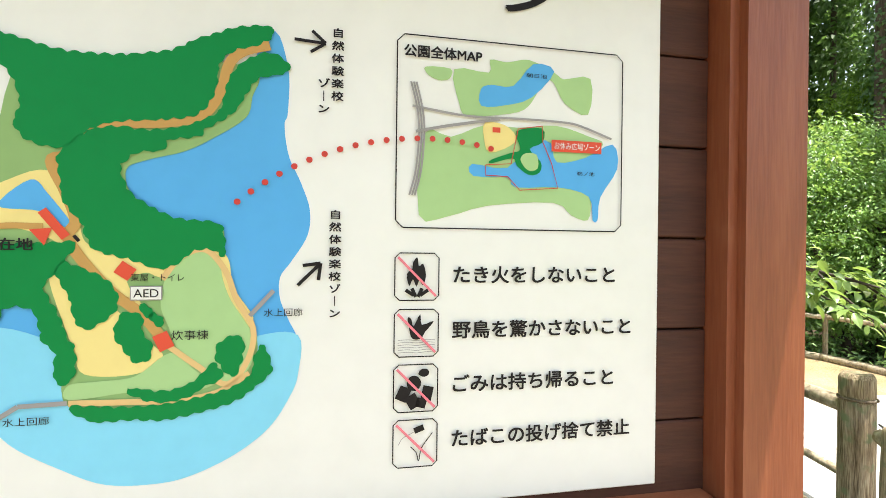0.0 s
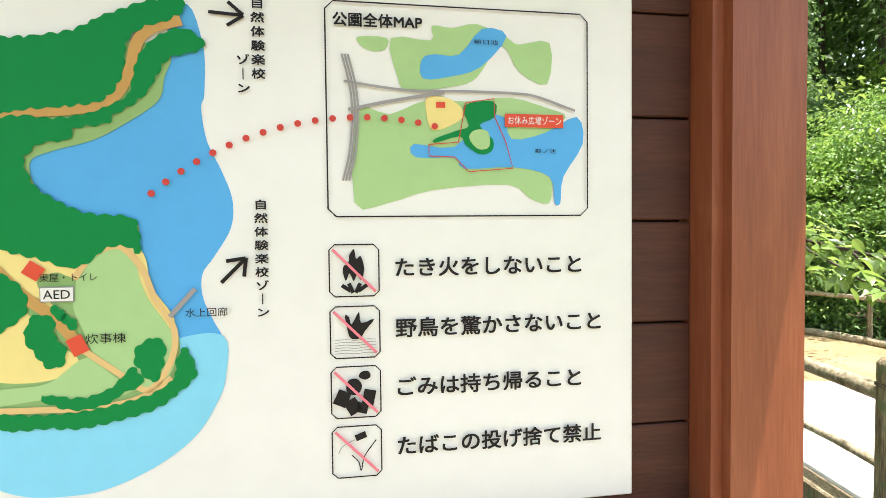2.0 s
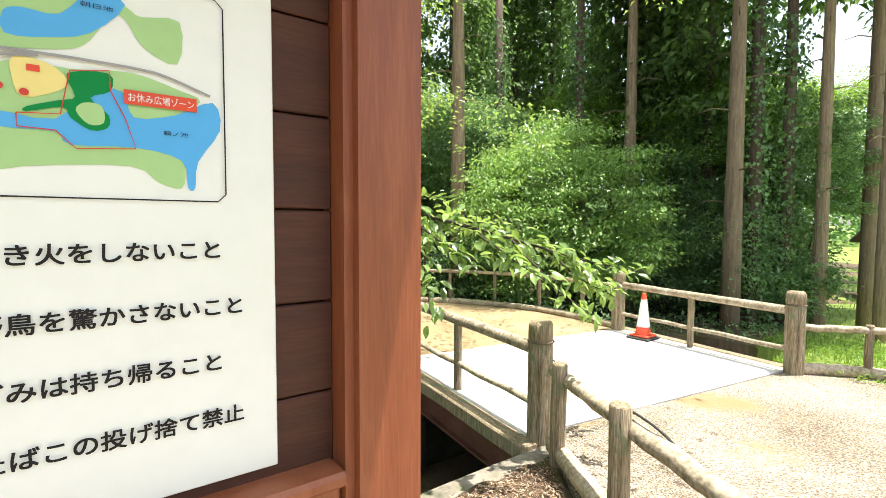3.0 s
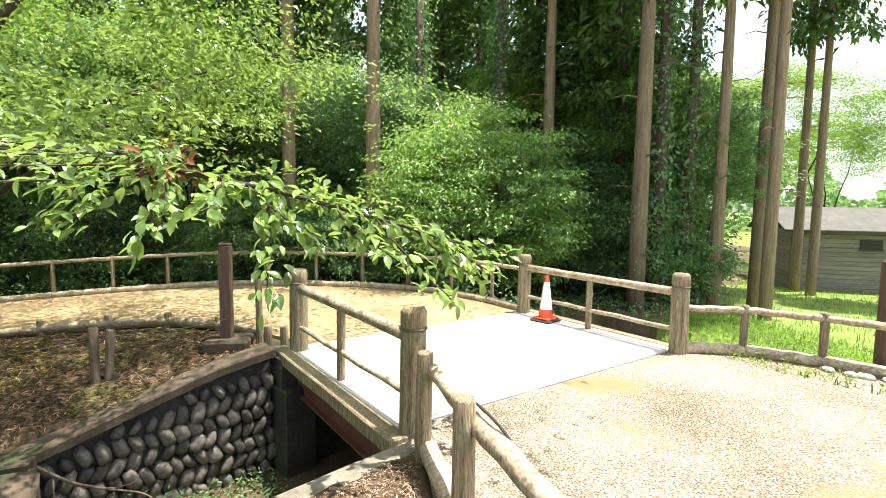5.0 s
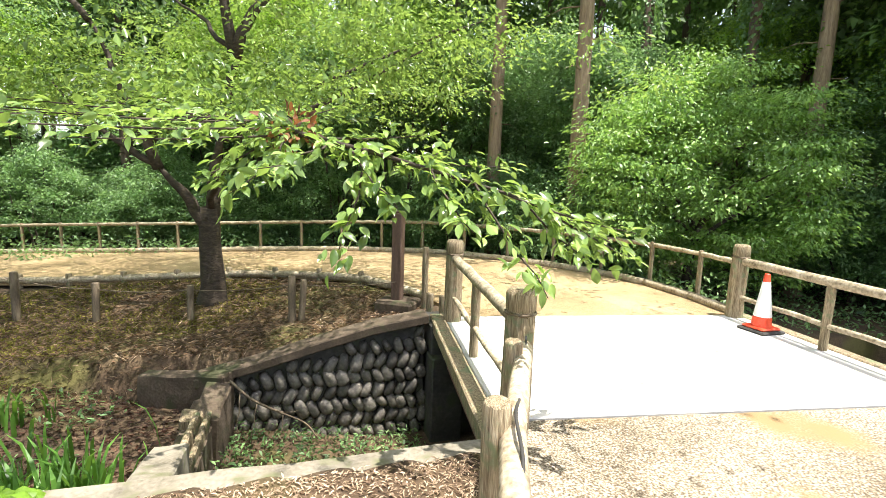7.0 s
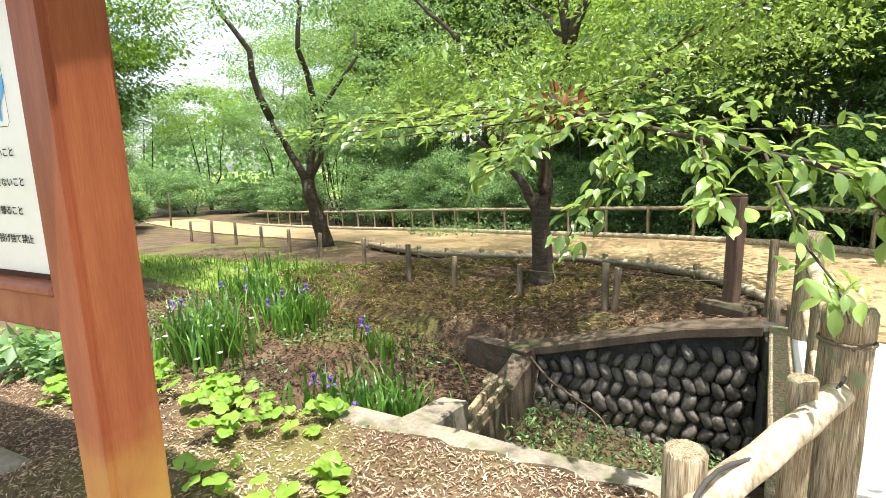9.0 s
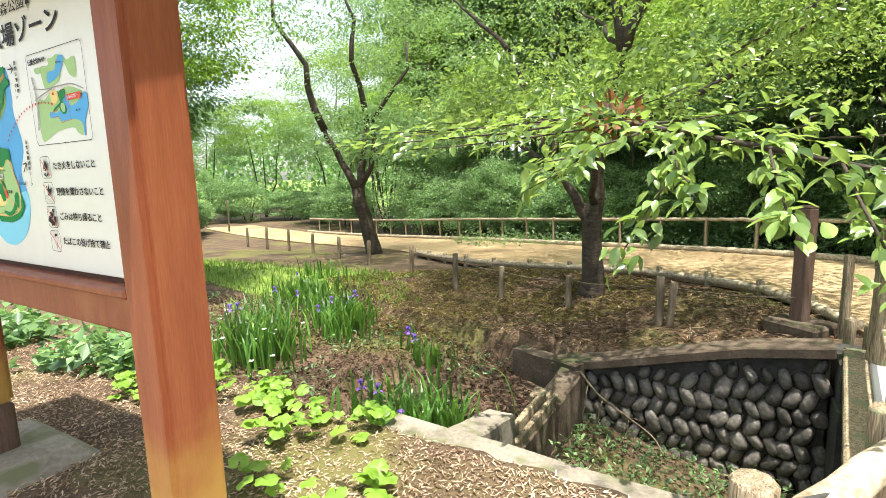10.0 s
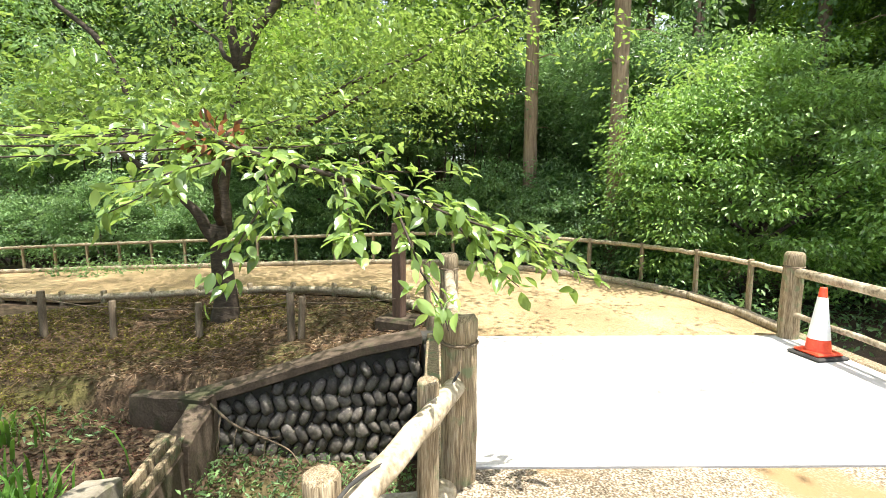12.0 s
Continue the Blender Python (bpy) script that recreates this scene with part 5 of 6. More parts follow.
blob("printed_wood", [(20.8, 192), (25.6, 192.8), (25.7, 190.3), (23.3, 189), (25.4, 186.8), (25.2, 184.9), (23.2, 184.4), (21, 185.9), (20.2, 187.2), (16.3, 186.1), (16.4, 186.8), (19.8, 188.1), (21.6, 188.9)], P_GREEN, 5, 0, 3)
blob("printed_field", [(22.6, 188.2), (24.6, 188), (24.8, 185.6), (23, 185.2), (21.6, 187)], P_FIELD, 6, 0, 3)
tile("printed_building", 17.2, 192.0, 1.4, 0.9, 0, P_RED, 6)
stroke("zone_line", [(15.3, 185.8), (15.3, 184), (19.3, 183.9), (21.5, 181.6), (28.6, 182.2), (27.4, 186.5), (25.7, 190.3), (25.6, 193.2), (21.1, 192.4), (19.9, 186.2), (15.3, 185.8)], 0.16, P_DOT, 7, False)
for off in (-0.45, 0, 0.45):
    stroke("printed_rail", [(2.8 + off, 199.3), (3.9 + off, 194.6), (4.2 + off, 190.2), (3.7 + off, 184.3), (2.7 + off, 180.1)], 0.32, P_GREY, 6)
stroke("printed_road", [(2.6, 195.2), (11.9, 194.1), (21.3, 194.2), (29.3, 194.1), (32.9, 193.6), (38.9, 191.6)], 0.4, P_GREY, 7)
stroke("printed_road", [(3.2, 190.9), (9.3, 192.3), (17.8, 193.9)], 0.5, P_GREY, 8)
tile("zone_label", 32.1, 189.8, 9.6, 2.1, 0, P_RED, 8)
words("お休み広場ゾーン", 27.8, 189.8, 1.4, M_SHEET, 8.7, 10)
words("公園全体MAP", 1.1, 204.5, 2.2, P_BLACK, 13.3, 6, 0.0009)
words("朝日池", 22.5, 202, 0.8, P_BLACK, 3.8, 8)
words("鵜ノ池", 32.2, 185, 0.8, P_BLACK, 3.4, 8)
# rules and their pictures
for k, (line, z, wd, u) in enumerate((("たき火をしないこと", 166.6, 29.9, 9.9), ("野鳥を驚かさないこと", 157.1, 33.3, 9.8), ("ごみは持ち帰ること", 147.8, 29.7, 10.0), ("たばこの投げ捨て禁止", 138.4, 33.2, 9.9))):
    words(line, u, z, 3.2, P_BLACK, wd, 6, 0.0011)
for k, z in enumerate((166.3, 156.75, 147.4, 138.05)):
    c = [(0.8, -4), (6.6, -4), (7.4, -3.2), (7.4, 3.2), (6.6, 4), (0.8, 4), (0, 3.2), (0, -3.2), (0.8, -4)]
    stroke("icon_frame", [(u, z + dz) for u, dz in c], 0.2, P_BLACK, 6, False)
    stroke("icon_bar", [(0.5, z + 3.3), (6.9, z - 3.3)], 0.42, P_PINK, 9, False)
    if k == 0:
        blob("flame", [(2.4, z - 1.6), (2.0, z + 0.4), (2.9, z + 1.4), (3.0, z + 2.4), (3.7, z + 3.3), (4.0, z + 1.8), (4.7, z + 2.2), (5.2, z + 0.2), (4.7, z - 1.5), (4.1, z - 0.6), (3.6, z - 1.7), (3.0, z - 0.4)], P_BLACK, 7, 0, 3)
        for a in (-35, -15, 15, 35):
            tile("firewood", 3.7 + a * 0.035, z - 2.7, 0.6, 1.6, -a * 1.6, P_BLACK, 7)
    elif k == 1:
        blob("bird", [(2.2, z + 2.6), (2.8, z + 2.4), (3.2, z + 1.2), (4.3, z + 3.2), (4.6, z + 1.4), (6.6, z + 2.0), (5.2, z + 0.2), (4.4, z - 1.0), (3.0, z - 0.9), (2.5, z + 0.6)], P_BLACK, 7, 0, 3)
        for m in range(6):
            stroke("wave", [(0.6, z - 1.2 - 0.42 * m), (2.2, z - 1.1 - 0.42 * m), (3.8, z - 1.25 - 0.42 * m), (5.4, z - 1.1 - 0.42 * m), (6.8, z - 1.2 - 0.42 * m)], 0.09, P_GREY, 7)
    elif k == 2:
        for u, dz, w, h, a in ((1.6, -0.9, 2.0, 2.4, -25), (3.2, -2.2, 2.0, 2.3, 30), (5.6, -1.0, 1.8, 2.6, -12), (4.6, -2.5, 1.7, 1.6, -15)):
            tile("can", u, z + dz, w, h, a, P_BLACK, 7 if u < 3 or u > 5 else 8)
        blob("paper_ball", [(2.2, z + 0.6), (2.6, z + 1.9), (3.8, z + 2.1), (4.6, z + 1.0), (4.0, z - 0.3), (2.8, z - 0.3)], P_BLACK, 8, 0, 3)
        blob("paper_ball", [(4.1, z + 2.4), (4.6, z + 3.2), (5.6, z + 3.2), (5.9, z + 2.4), (5.1, z + 1.9)], P_BLACK, 8, 0, 3)
    else:
        tile("cigarette_end", 4.3, z + 2.4, 1.7, 1.0, 20, P_BLACK, 7)
        stroke("cigarette", [(0.9, z - 0.1), (1.6, z + 1.0), (3.4, z + 1.9)], 0.12, P_GREY, 7)
        stroke("smoke", [(2.9, z - 0.5), (3.9, z - 1.6), (4.3, z - 3.0), (4.8, z - 0.8), (6.6, z + 1.7)], 0.16, P_BLACK, 7)
# place names
words("お休み広場ゾーン", -62.5, 216.6, 9.0, P_BLACK, 90, 6, 0.003)
words("大潟水と森公園", -42.5, 226.0, 5.0, P_BLACK, 47, 6)
for u in (-47, 7.5):
    on_panel("tree_mark", face_of([((u - 1.6) / 100, 2.243), ((u + 1.6) / 100, 2.243), (u / 100, 2.285)]), P_BLACK, 6)
    tile("tree_mark", u, 223.6, 0.7, 1.4, 0, P_BLACK, 7)
words("北口駐車場", -69.7, 192.2, 1.8, P_BLACK, 9.5, 8)
words("現在地", -58.4, 171.0, 1.9, P_BLACK, 6.5, 9, 0.0007)
words("東屋・トイレ", -39.2, 166.2, 1.3, P_BLACK, 7.3, 9)
tile("label_box", -37.1, 163.8, 4.4, 2.2, 0, P_GREY, 8)
tile("label_box", -37.1, 163.8, 4.1, 1.9, 0, M_SHEET, 9)
words("AED", -38.8, 163.8, 1.8, P_BLACK, 3.4, 10)
words("炊事棟", -33.6, 157.3, 1.6, P_BLACK, 5.2, 9)
words("水上回廊", -20.4, 160.6, 1.4, P_BLACK, 5.8, 9)
words("水上回廊", -55.4, 145.2, 1.3, P_BLACK, 5.8, 9)
words("自然体験楽校", -9.6, 201.0, 1.9, P_BLACK, 11.8, 6, 0.0007, True)
words("ゾーン", -11.7, 195.8, 1.7, P_BLACK, 5.6, 6, 0.0007, True)
words("自然体験楽校ゾーン", -9.7, 168.4, 1.9, P_BLACK, 17.5, 6, 0.0007, True)
words("歴史ゾーン", -66.5, 139.4, 1.5, P_BLACK, 9.2, 6, 0.0007, True)

# ---------------------------------------------------------------- cabin beyond the lawn
M_PLANK = mat("grey_cabin_boards", [(0.14, 0.12, 0.10), (0.24, 0.21, 0.18), (0.33, 0.30, 0.26)], 4, 0.85, 0.3, 30, (0.5, 5, 5), vary=0.15)
M_ROOF = mat("grey_brown_roof", [(0.06, 0.055, 0.05), (0.10, 0.09, 0.08), (0.15, 0.14, 0.125)], 3, 0.8, 0.3, 30)
M_DARK = mat("dark_opening", [(0.01, 0.01, 0.01), (0.015, 0.015, 0.015), (0.02, 0.02, 0.02)], 3, 0.4, 0.0, 30)
CABIN = Matrix.Translation((14.2, 14.3, gz(15, 13.5) - 0.05)) @ pose(0, 0, 0, 0, 0, -26.6)
cabin = thing("cabin", "low grey timber cabin with horizontal boards behind the trees", "building", at=CABIN)
for k in range(14):
    part("board", box(6.6, 0.06, 0.145, 3.3, 0.0, 0.08 + 0.15 * k, 0.012), M_PLANK, cabin, smooth=False)
    part("board", box(0.06, 3.4, 0.145, -0.02, 1.75, 0.08 + 0.15 * k, 0.012), M_PLANK, cabin, smooth=False)
part("wall_core", box(6.5, 3.3, 2.1, 3.3, 1.72, 1.05, 0), M_DARK, cabin, smooth=False)
for sgn in (-1, 1):
    rf = box(7.4, 2.3, 0.08, bevel=0.01)
    bmesh.ops.transform(rf, matrix=pose(3.3, 1.72 + sgn * 1.05, 2.45, sgn * -20, 0, 0), verts=rf.verts[:])
    part("roof", rf, M_ROOF, cabin, smooth=False)
for u in (2.2, 3.7, 5.6):
    w = part("window", box(0.62, 0.05, 0.32, u, -0.03, 1.62, 0.006), M_DARK, cabin, "small dark window", smooth=False)
    part("window_frame", box(0.72, 0.03, 0.05, u, -0.045, 1.43, 0.006), M_ROOF, w, smooth=False)
far_post = thing("sign_post", "brown square marker post with a pale slanted top on the verge", "post", at=Matrix.Translation((6.6, 5.0, gz(6.6, 5.0))))
part("shaft", box(0.14, 0.14, 1.0, 0, 0, 0.5, 0.01), M_BROWN, far_post, smooth=False)

# ---------------------------------------------------------------- woods on the skyline
rng = np.random.default_rng(19)
n = 80000
a, d = rng.uniform(0, 2 * math.pi, n), rng.uniform(75, 110, n)
top = 7 + 3.5 * np.sin(a * 9) + 2.5 * np.sin(a * 23 + 1) + 2 * np.sin(a * 51)
P = np.stack([d * np.cos(a), d * np.sin(a), -2 + (top + 2) * rng.uniform(0, 1, n) ** 0.7], 1)
ob = new("far_woods", leaf_mesh("far_woods", P, unit(rng, n), np.array([0, 0, 1.0]) + unit(rng, n), rng.uniform(0.6, 1.3, n), rng.uniform(0.5, 0.9, n), M_SHRUB))
tagged(ob, "belt of distant green woods on the skyline", "woods", kind="stuff")

# ---------------------------------------------------------------- plants of the stream side


def blades(name, rng, places, height, width, lean, material):
    """Narrow upright blades: three bends each."""
    n = len(places)
    a, h = rng.uniform(0, 2 * math.pi, n), height * rng.uniform(0.55, 1.15, n)
    d = np.stack([np.cos(a), np.sin(a), np.zeros(n)], 1)
    s = np.stack([-np.sin(a), np.cos(a), np.zeros(n)], 1) * (width * rng.uniform(0.7, 1.2, n))[:, None] / 2
    ln = (lean * rng.uniform(0.1, 1.2, n))[:, None] * h[:, None]
    up = np.array([0, 0, 1.0]) * h[:, None]
    p0, p1, p2, p3 = places, places + up * 0.45 + d * ln * 0.15, places + up * 0.8 + d * ln * 0.5, places + up * 0.96 + d * ln
    V = np.stack([p0 - s, p0 + s, p1 - s, p1 + s, p2 - s * 0.8, p2 + s * 0.8, p3], 1).reshape(-1, 3)
    F = []
    for i in range(n):
        b = 7 * i
        F += [(b, b + 1, b + 3, b + 2), (b + 2, b + 3, b + 5, b + 4), (b + 4, b + 5, b + 6)]
    me = bpy.data.meshes.new(name)
    me.from_pydata(V.tolist(), [], F)
    me.materials.append(material)
    return new(name, me)


rng = np.random.default_rng(77)


def flower(parent, place, k):
    bm = tube([(0, 0, -0.35), (0.01, 0, -0.1), (0, 0, 0)], [0.005, 0.005, 0.004], 5)
    part("flower_stalk", bm, M_IRIS, parent).matrix_basis = Matrix.Translation(place)
    bm = bmesh.new()
    for m in range(6):
        a = m * 1.05 + k
        r, z = (0.055, -0.02) if m % 2 else (0.03, 0.05)
        c, s = math.cos(a), math.sin(a)
        v = [bm.verts.new(q) for q in ((0, 0, 0), (c * r * 0.6 - s * 0.02, s * r * 0.6 + c * 0.02, z + 0.02), (c * r, s * r, z), (c * r * 0.6 + s * 0.02, s * r * 0.6 - c * 0.02, z + 0.02))]
        bm.faces.new(v)
    part("flower", bm, M_PURPLE, parent, "purple iris flower").matrix_basis = Matrix.Translation(place)


for cx, cy, rx, ry, n, h, fl in ((-3.0, 2.15, 0.38, 0.5, 290, 0.48, 3), (-5.3, 1.05, 0.5, 0.4, 290, 0.66, 2), (-6.0, 2.25, 0.6, 0.35, 290, 0.5, 4), (-8.0, 2.0, 1.0, 0.5, 290, 0.42, 3), (-4.4, 2.9, 0.35, 0.25, 50, 0.3, 3)):
    clump = thing("iris_clump", "clump of upright green iris blades with purple flowers", "plant", "iris clumps", Matrix.Translation((cx, cy, gz(cx, cy))))
    q = rng.normal(size=(n, 2)) * [rx * 0.6, ry * 0.6]
    z = ground_z(cx + q[:, 0], cy + q[:, 1]) - gz(cx, cy)
    ob = blades("foliage", rng, np.column_stack([q, z]), h, 0.03, 0.45, M_IRIS)
    ob.parent = clump
    ob["kind"] = "stuff"
    for k in range(fl):
        flower(clump, (rng.normal() * rx * 0.6, rng.normal() * ry * 0.6, h * rng.uniform(0.75, 1.0)), k)

M_PETAL = mat("white_petal", [(0.70, 0.70, 0.66), (0.78, 0.78, 0.74), (0.84, 0.84, 0.80)], 20, 0.6, 0.05, 80)
for k in range(16):
    x, y = -5.3 + rng.normal() * 0.45, 1.05 + rng.normal() * 0.35
    bloom = thing("flower", "small white flower among the iris blades", "flower", "white flowers", Matrix.Translation((x, y, gz(x, y))))
    h = rng.uniform(0.3, 0.55)
    part("stalk", tube([(0, 0, -0.05), (0.01, 0, h * 0.6), (0.02, 0.01, h)], [0.004, 0.003, 0.003], 5), M_IRIS, bloom)
    bm = bmesh.new()
    for m in range(5):
        a = 2 * math.pi * m / 5 + k
        d, q = Vector((math.cos(a), math.sin(a), 0.25)), Vector((-math.sin(a), math.cos(a), 0)) * 0.012
        o = Vector((0.02, 0.01, h))
        bm.faces.new([bm.verts.new(v) for v in (o, o + d * 0.018 + q, o + d * 0.032, o + d * 0.018 - q)])
    part("petals", bm, M_PETAL, bloom)


def scatter(name, label, cat, xy, material, size, tilt, lift_z=0.0, rise=0.0, wide=0.5):
    """Loose leaves lying about the ground."""
    n = len(xy)
    z = ground_z(xy[:, 0], xy[:, 1]) + lift_z + np.abs(rng.normal(size=n)) * rise
    a = rng.uniform(0, 2 * math.pi, n)
    D = np.stack([np.cos(a), np.sin(a), rng.normal(size=n) * tilt], 1)
    N = np.array([0, 0, 1.0]) + rng.normal(size=(n, 3)) * tilt
    ln = size * rng.uniform(0.5, 1.3, n)
    ob = new(name, leaf_mesh(name, np.column_stack([xy, z]), D, N, ln, ln * rng.uniform(wide * 0.6, wide, n), material, 0.1))
    return tagged(ob, label, cat, kind="stuff")


def region(n, lo, hi, keep):
    q = rng.uniform(lo, hi, (n, 2))
    return q[keep(q[:, 0], q[:, 1])]


def on_mound(x, y):
    s, n = ditch_sn(x, y)
    r = np.hypot(x + 3.9, y - 2.5)
    return (r < 4.25) & (n > 5.35) & (x < -1.6)


def on_front(x, y):
    s, n = ditch_sn(x, y)
    edge = np.interp(y, [-1.35, -0.15, 1.0, 1.9, 3.3], [-2.8, -0.9, -0.05, 0.0, 0.05])
    return (n < 2.40) & (x < edge - 0.05)


def in_bed(x, y):
    s, n = ditch_sn(x, y)
    return (s < -0.6) & (n > 2.6) & (n < 5.2 - 0.22 * (s + 0.45))


def in_stream(x, y):
    s, n = ditch_sn(x, y)
    return (s > -0.25) & (s < 1.7) & (n > 2.65) & (n < 5.0)


scatter("mound_litter", "brown fallen leaves and needles on the mound", "leaf litter", region(40000, (-9, 2), (-1.5, 7), on_mound), M_DEADLEAF, 0.05, 0.35, 0.006, 0.006, 0.45)
scatter("mound_moss", "yellow-green moss tufts on the mound", "moss", region(60000, (-9, 2), (-1.5, 7), lambda x, y: on_mound(x, y) & (np.sin(2.1 * x + 1) * np.cos(1.7 * y) + 0.25 * np.sin(7 * x) > 0.5 + 0.55 * np.clip(x + 3.4, -2.5, 2))), M_MOSSLEAF, 0.04, 0.9, 0.008, 0.008)
scatter("mound_twigs", "pale dry twigs and needles strewn over the mound", "twigs", region(16000, (-9, 2), (-1.5, 7), on_mound), M_PALELEAF, 0.11, 0.25, 0.01, 0.01, 0.07)
scatter("front_litter", "pale pinkish-brown fallen leaves beside the board", "leaf litter", region(100000, (-5.5, -2.0), (0.1, 3.2), on_front), M_PALELEAF, 0.034, 0.35, 0.005, 0.006, 0.3)
scatter("bed_litter", "dark fallen leaves in the iris bed", "leaf litter", region(30000, (-9, 0.3), (-2, 5), in_bed), M_BEDLEAF, 0.055, 0.45, 0.005, 0.01, 0.4)
scatter("bed_weeds", "low green weeds between the irises", "weeds", region(9000, (-9, 0.3), (-2, 5), lambda x, y: in_bed(x, y) & (np.sin(3.3 * x) * np.sin(2.9 * y + 1) > 0.1)), M_SHRUB, 0.06, 0.6, 0.02, 0.05)
scatter("stream_ivy", "dense low green ground cover on the stream bed", "ground cover", region(9000, (-2.9, 1.8), (0.6, 5.2), in_stream), M_SHRUB, 0.06, 0.6, 0.02, 0.07)


def butterbur(places):
    """Round-leaved herbs, each leaf a lobed disc on a stalk."""
    for k, (x, y, s) in enumerate(places):
        ob = thing("herb", "low herb with broad round yellow-green leaves", "plant", "broad-leaved herbs", Matrix.Translation((x, y, gz(x, y))))
        for j in range(4 + k % 3):
            a, r = rng.uniform(0, 6.3), rng.uniform(0.02, 0.13)
            h, R = rng.uniform(0.04, 0.16), s * rng.uniform(0.6, 1.1)
            bm = bmesh.new()
            c = bm.verts.new((0, 0, -0.006))
            rings = []
            for q, dz in ((0.55, 0.004), (1.0, -0.008)):
                rings.append([bm.verts.new((R * q * (0.94 + 0.05 * math.cos(7 * t)) * math.cos(t), R * q * (0.94 + 0.05 * math.cos(7 * t)) * math.sin(t), dz * R / 0.06 + 0.006 * q * math.sin(4 * t + j))) for t in np.linspace(0.18, 6.1, 22)])
            for k2 in range(21):
                bm.faces.new((c, rings[0][k2], rings[0][k2 + 1]))
                bm.faces.new((rings[0][k2], rings[1][k2], rings[1][k2 + 1], rings[0][k2 + 1]))
            bmesh.ops.transform(bm, matrix=pose(r * math.cos(a), r * math.sin(a), h, rng.normal() * 14, rng.normal() * 14, rng.uniform(0, 360)), verts=bm.verts[:])
            part("leaf", bm, M_LIGHTLEAF, ob)


herbs = []
for cx, cy, sx, sy, n in ((-2.75, 1.15, 0.35, 0.2, 24), (-3.4, 0.75, 0.45, 0.2, 26), (-2.0, 1.3, 0.3, 0.22, 9), (-3.5, 0.15, 0.35, 0.2, 10), (-1.5, 1.0, 0.3, 0.25, 5)):
    for _ in range(n):
        herbs.append((cx + rng.normal() * sx, cy + rng.normal() * sy, 0.058))
butterbur(herbs)
scatter("rear_weeds", "shaded green weeds behind the notice board", "weeds", region(9000, (-7.5, -1.6), (-3.6, 1.4), lambda x, y: on_front(x, y) & (x < -3.6 + 0.9 * np.clip(y, -1, 1)) & (np.sin(2.3 * x + 0.5) * np.sin(2.1 * y) > -0.3)), M_SHRUB, 0.13, 0.55, 0.04, 0.14, 0.8)

# lawns


def lawn_right(x, y):
    side = 0.9 * (x - 3.3) + 0.44 * (y - 4.8)
    return (side > 0.12) & (y < 7.2 + 0.9 * (x - 4.0))


q = np.concatenate([region(9000, (3.0, 1.0), (8, 9), lawn_right), region(7000, (5, 1), (16, 16), lawn_right)])
ob = blades("lawn_grass", rng, np.column_stack([q, ground_z(q[:, 0], q[:, 1])]), 0.13, 0.014, 0.8, M_GRASS)
tagged(ob, "sunny rough grass beyond the roadside fence", "grass", kind="stuff")
scatter("verge_cover", "bright green broad-leaved ground cover under the bridge rail", "ground cover", region(14000, (2.4, 3.5), (7.5, 9.5), lambda x, y: lawn_right(x, y) & (y < 9)), M_LIGHTLEAF, 0.055, 0.6, 0.03, 0.07)
q = region(9000, (-16, -1.5), (-6.2, 3.6), lambda x, y: (y < 3.7 - 0.62 * (-x - 8.5)) & (y > 1.4 - 0.62 * (-x - 8.5)))
ob = blades("bank_grass", rng, np.column_stack([q, ground_z(q[:, 0], q[:, 1])]), 0.12, 0.014, 0.8, M_GRASS)
tagged(ob, "sunlit grass on the bank above the iris bed", "grass", kind="stuff")
q = region(24000, (-13, 7), (9, 15), lambda x, y: (np.hypot(x + 3.9, y - 2.5) > 7.9) & ~lawn_right(x, y))
scatter("wood_floor", "green undergrowth along the foot of the fence", "ground cover", q, M_SHRUB, 0.1, 0.7, 0.04, 0.16)

# ---------------------------------------------------------------- pale stones at the road edge
M_PALESTONE = mat("pale_edge_stone", [(0.22, 0.21, 0.18), (0.40, 0.38, 0.34), (0.55, 0.53, 0.48)], 9, 0.8, 0.3, 50, vary=0.25)
for k in range(16):
    p = Vector((4.35, 4.02, 0.02)).lerp(Vector((5.25, 2.75, 0.02)), k / 15) + Vector((rng.normal() * 0.04, rng.normal() * 0.04, 0))
    bm = bmesh.new()
    bmesh.ops.create_uvsphere(bm, u_segments=10, v_segments=7, radius=1)
    for v in bm.verts:
        q = v.co.normalized()
        v.co = Vector((q.x * 0.075, q.y * 0.06, q.z * 0.045)) * (0.8 + 0.3 * noise.noise(q * 1.3 + Vector((k * 3.1, 0, 0))) + 0.04 * (k % 4))
    ob = part("edge_stone", bm, M_PALESTONE)
    ob.matrix_basis = Matrix.Translation(p) @ pose(0, 0, 0, 0, 0, 47 * k)
    tagged(ob, "pale rounded stone set along the road edge", "stone", "road edge stones")
wire = part("cable", tube(spline([(0.06, 3.05, 0.66), (0.14, 2.5, 0.60), (0.17, 2.0, 0.70), (0.24, 1.72, 0.67), (0.27, 1.5, 0.58)], 5), 0.007, 6), M_BLACK)
tagged(wire, "thin black cable lying over the pale rail", "cable")

# ---------------------------------------------------------------- ropes between the mound stakes
TOPS = [(-3.05, 5.27, 0.24), (-4.51, 5.11, 0.05), (-5.6, 4.68, 0.04), (-6.44, 4.3, 0.16), (-8.27, 4.21, 0.07)]
for k, (a, b) in enumerate(zip([(-1.9, 5.7, 0.3)] + TOPS, TOPS)):
    rope = part("rope", tube(limb_points(a, b, 0.04, 8, k, 0.0), 0.006, 5), M_STAKE)
    tagged(rope, "thin dark rope strung between the stakes", "rope", "stake ropes")

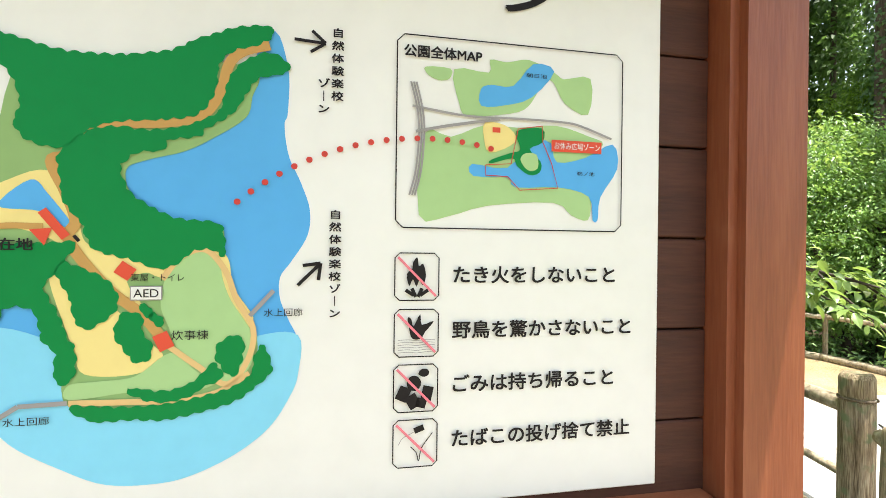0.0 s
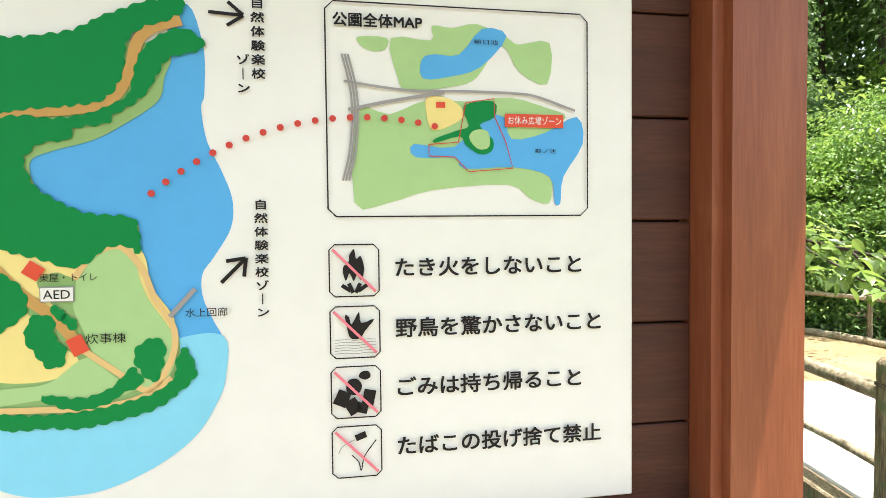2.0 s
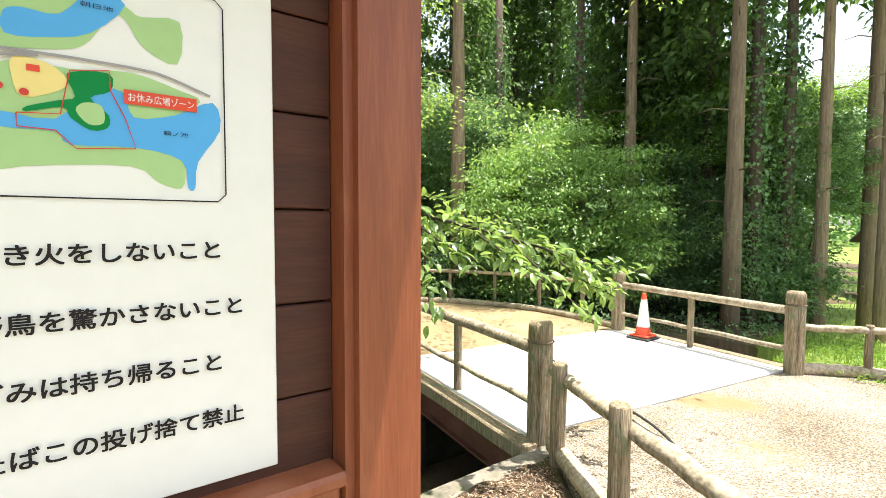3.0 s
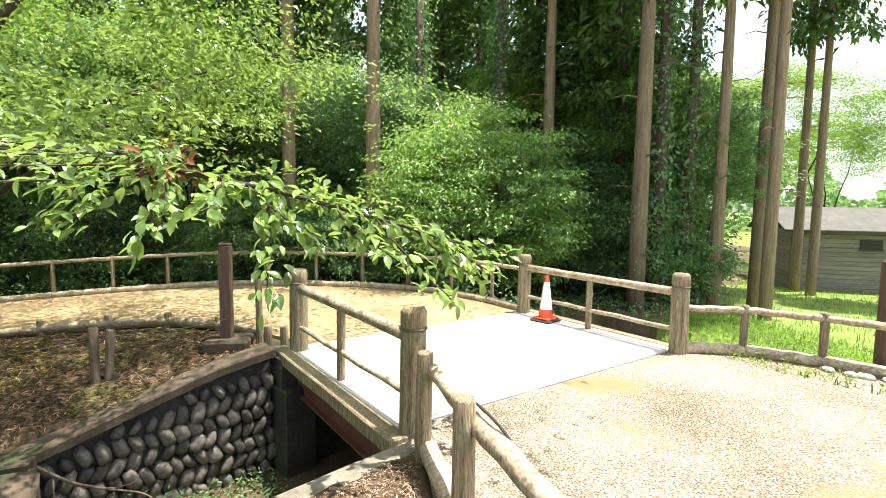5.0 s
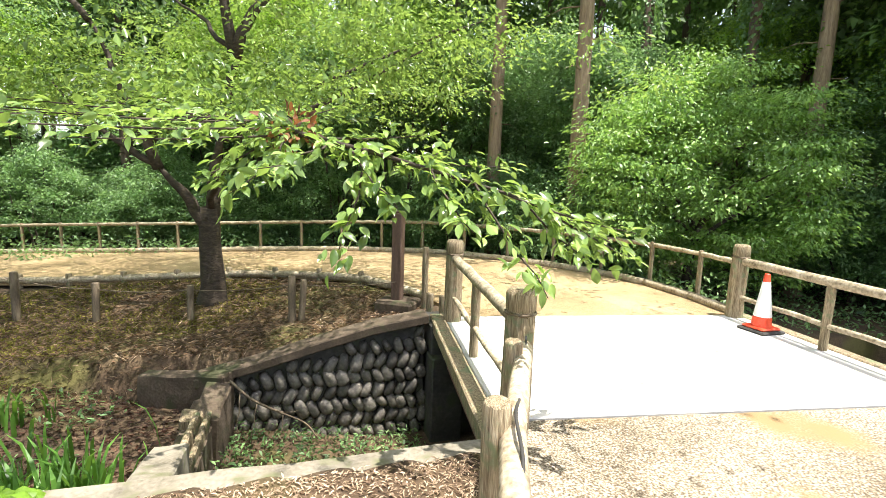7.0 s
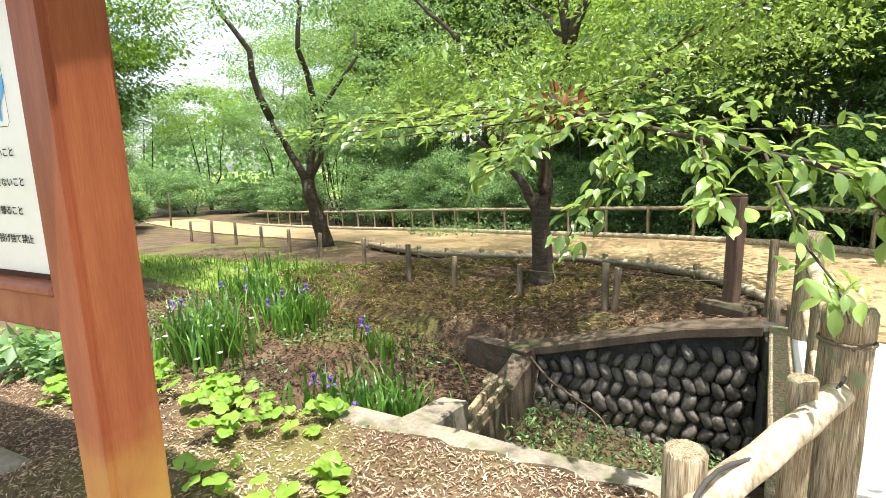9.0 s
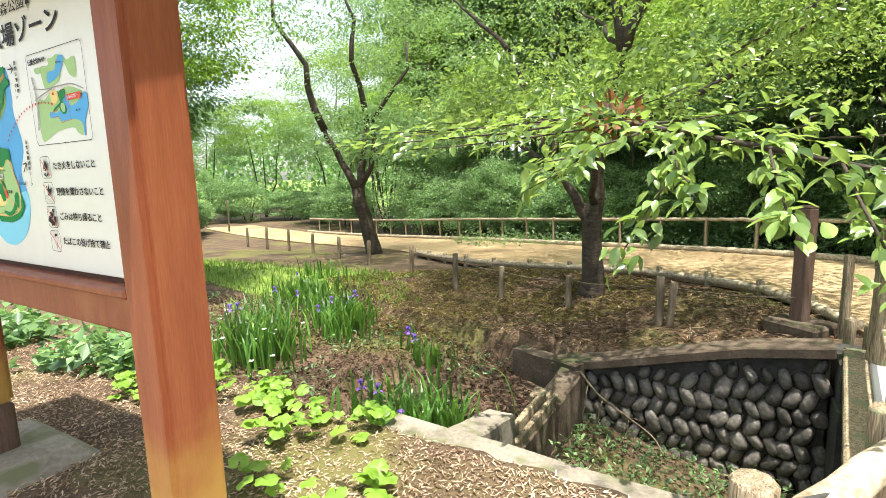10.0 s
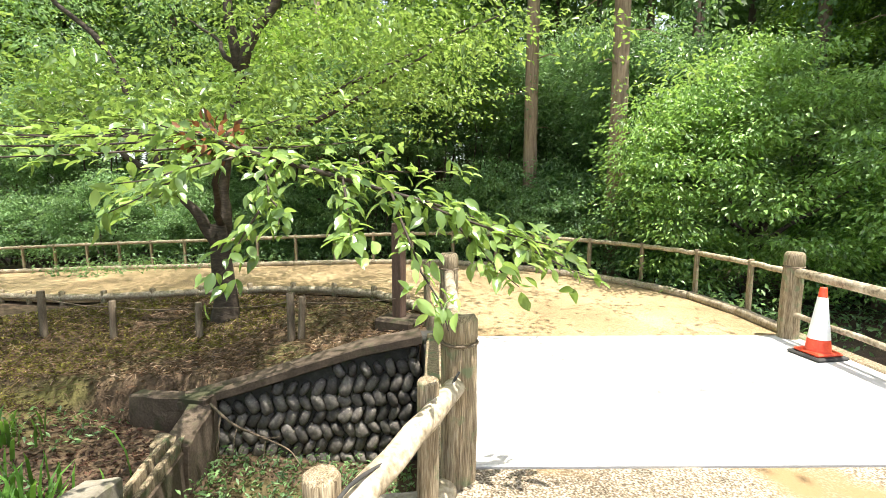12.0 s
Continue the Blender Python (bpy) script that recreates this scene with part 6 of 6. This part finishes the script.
# ---------------------------------------------------------------- fallen branch at the foot of the rock wall
bm = tube(spline([ditch(-0.20, 4.86, -0.44), ditch(0.0, 4.80, -0.62), ditch(0.22, 4.84, -0.78), ditch(0.5, 4.80, -0.92), ditch(0.62, 4.74, -1.06)], 5), [0.012] * 12 + [0.008] * 9, 6, 0.1, 3)
for a, b in (((0.05, 4.80, -0.66), (-0.02, 4.66, -1.05)), ((0.22, 4.84, -0.78), (0.44, 4.72, -0.74)), ((-0.1, 4.83, -0.54), (-0.14, 4.70, -1.0)), ((0.3, 4.83, -0.83), (0.26, 4.68, -1.08))):
    tube(limb_points(ditch(*a), ditch(*b), 0.02, 5, a[0] * 9, 0.12), [0.007, 0.006, 0.005, 0.004, 0.003, 0.002], 5, 0.1, 1, bm)
tagged(part("fallen_branch", bm, M_STAKE), "dry bare branch fallen against the cobbles", "branch")

# ---------------------------------------------------------------- cobbles of the rock wall
shapes = []
for k in range(5):
    bm = bmesh.new()
    bmesh.ops.create_uvsphere(bm, u_segments=10, v_segments=7, radius=1)
    for v in bm.verts:
        q = v.co.normalized()
        e = [math.copysign(abs(c) ** 0.75, c) for c in q]
        v.co = Vector((e[0] * (0.046 + 0.006 * (k % 3)), e[1] * 0.062, e[2] * (0.082 + 0.009 * (k % 2)))) * (1 + 0.22 * noise.noise(q * 1.3 + Vector((k * 5, 0, 0))))
    me = bpy.data.meshes.new("cobble")
    bm.to_mesh(me)
    bm.free()
    me.polygons.foreach_set("use_smooth", np.ones(len(me.polygons), bool))
    me.materials.append(M_STONE)
    shapes.append(me)
rng = np.random.default_rng(3)
row = 0
z = -1.22
while z < 0.1:
    s = -0.42 + 0.05 * (row % 2)
    while s < 1.80:
        top = -0.47 + (s + 0.55) * 0.236 - 0.14
        if z < top - 0.02:
            ob = new("cobble", shapes[int(rng.integers(5))])
            ob.parent = rock
            tilt = (25 if row % 2 else -25) + rng.normal() * 9
            k = rng.uniform(1.06, 1.28)
            small = 0.75 if z > top - 0.12 else 1.0
            ob.matrix_basis = Matrix.Translation(ditch(s, 5.105 + rng.normal() * 0.008, z + rng.normal() * 0.008)) @ pose(0, 0, 0, 0, 0, DROT) @ pose(0, 0, 0, rng.normal() * 6, tilt, 0) @ Matrix.Diagonal((k * small, k, k * small, 1))
        s += 0.126 + rng.normal() * 0.009
    z += 0.158
    row += 1
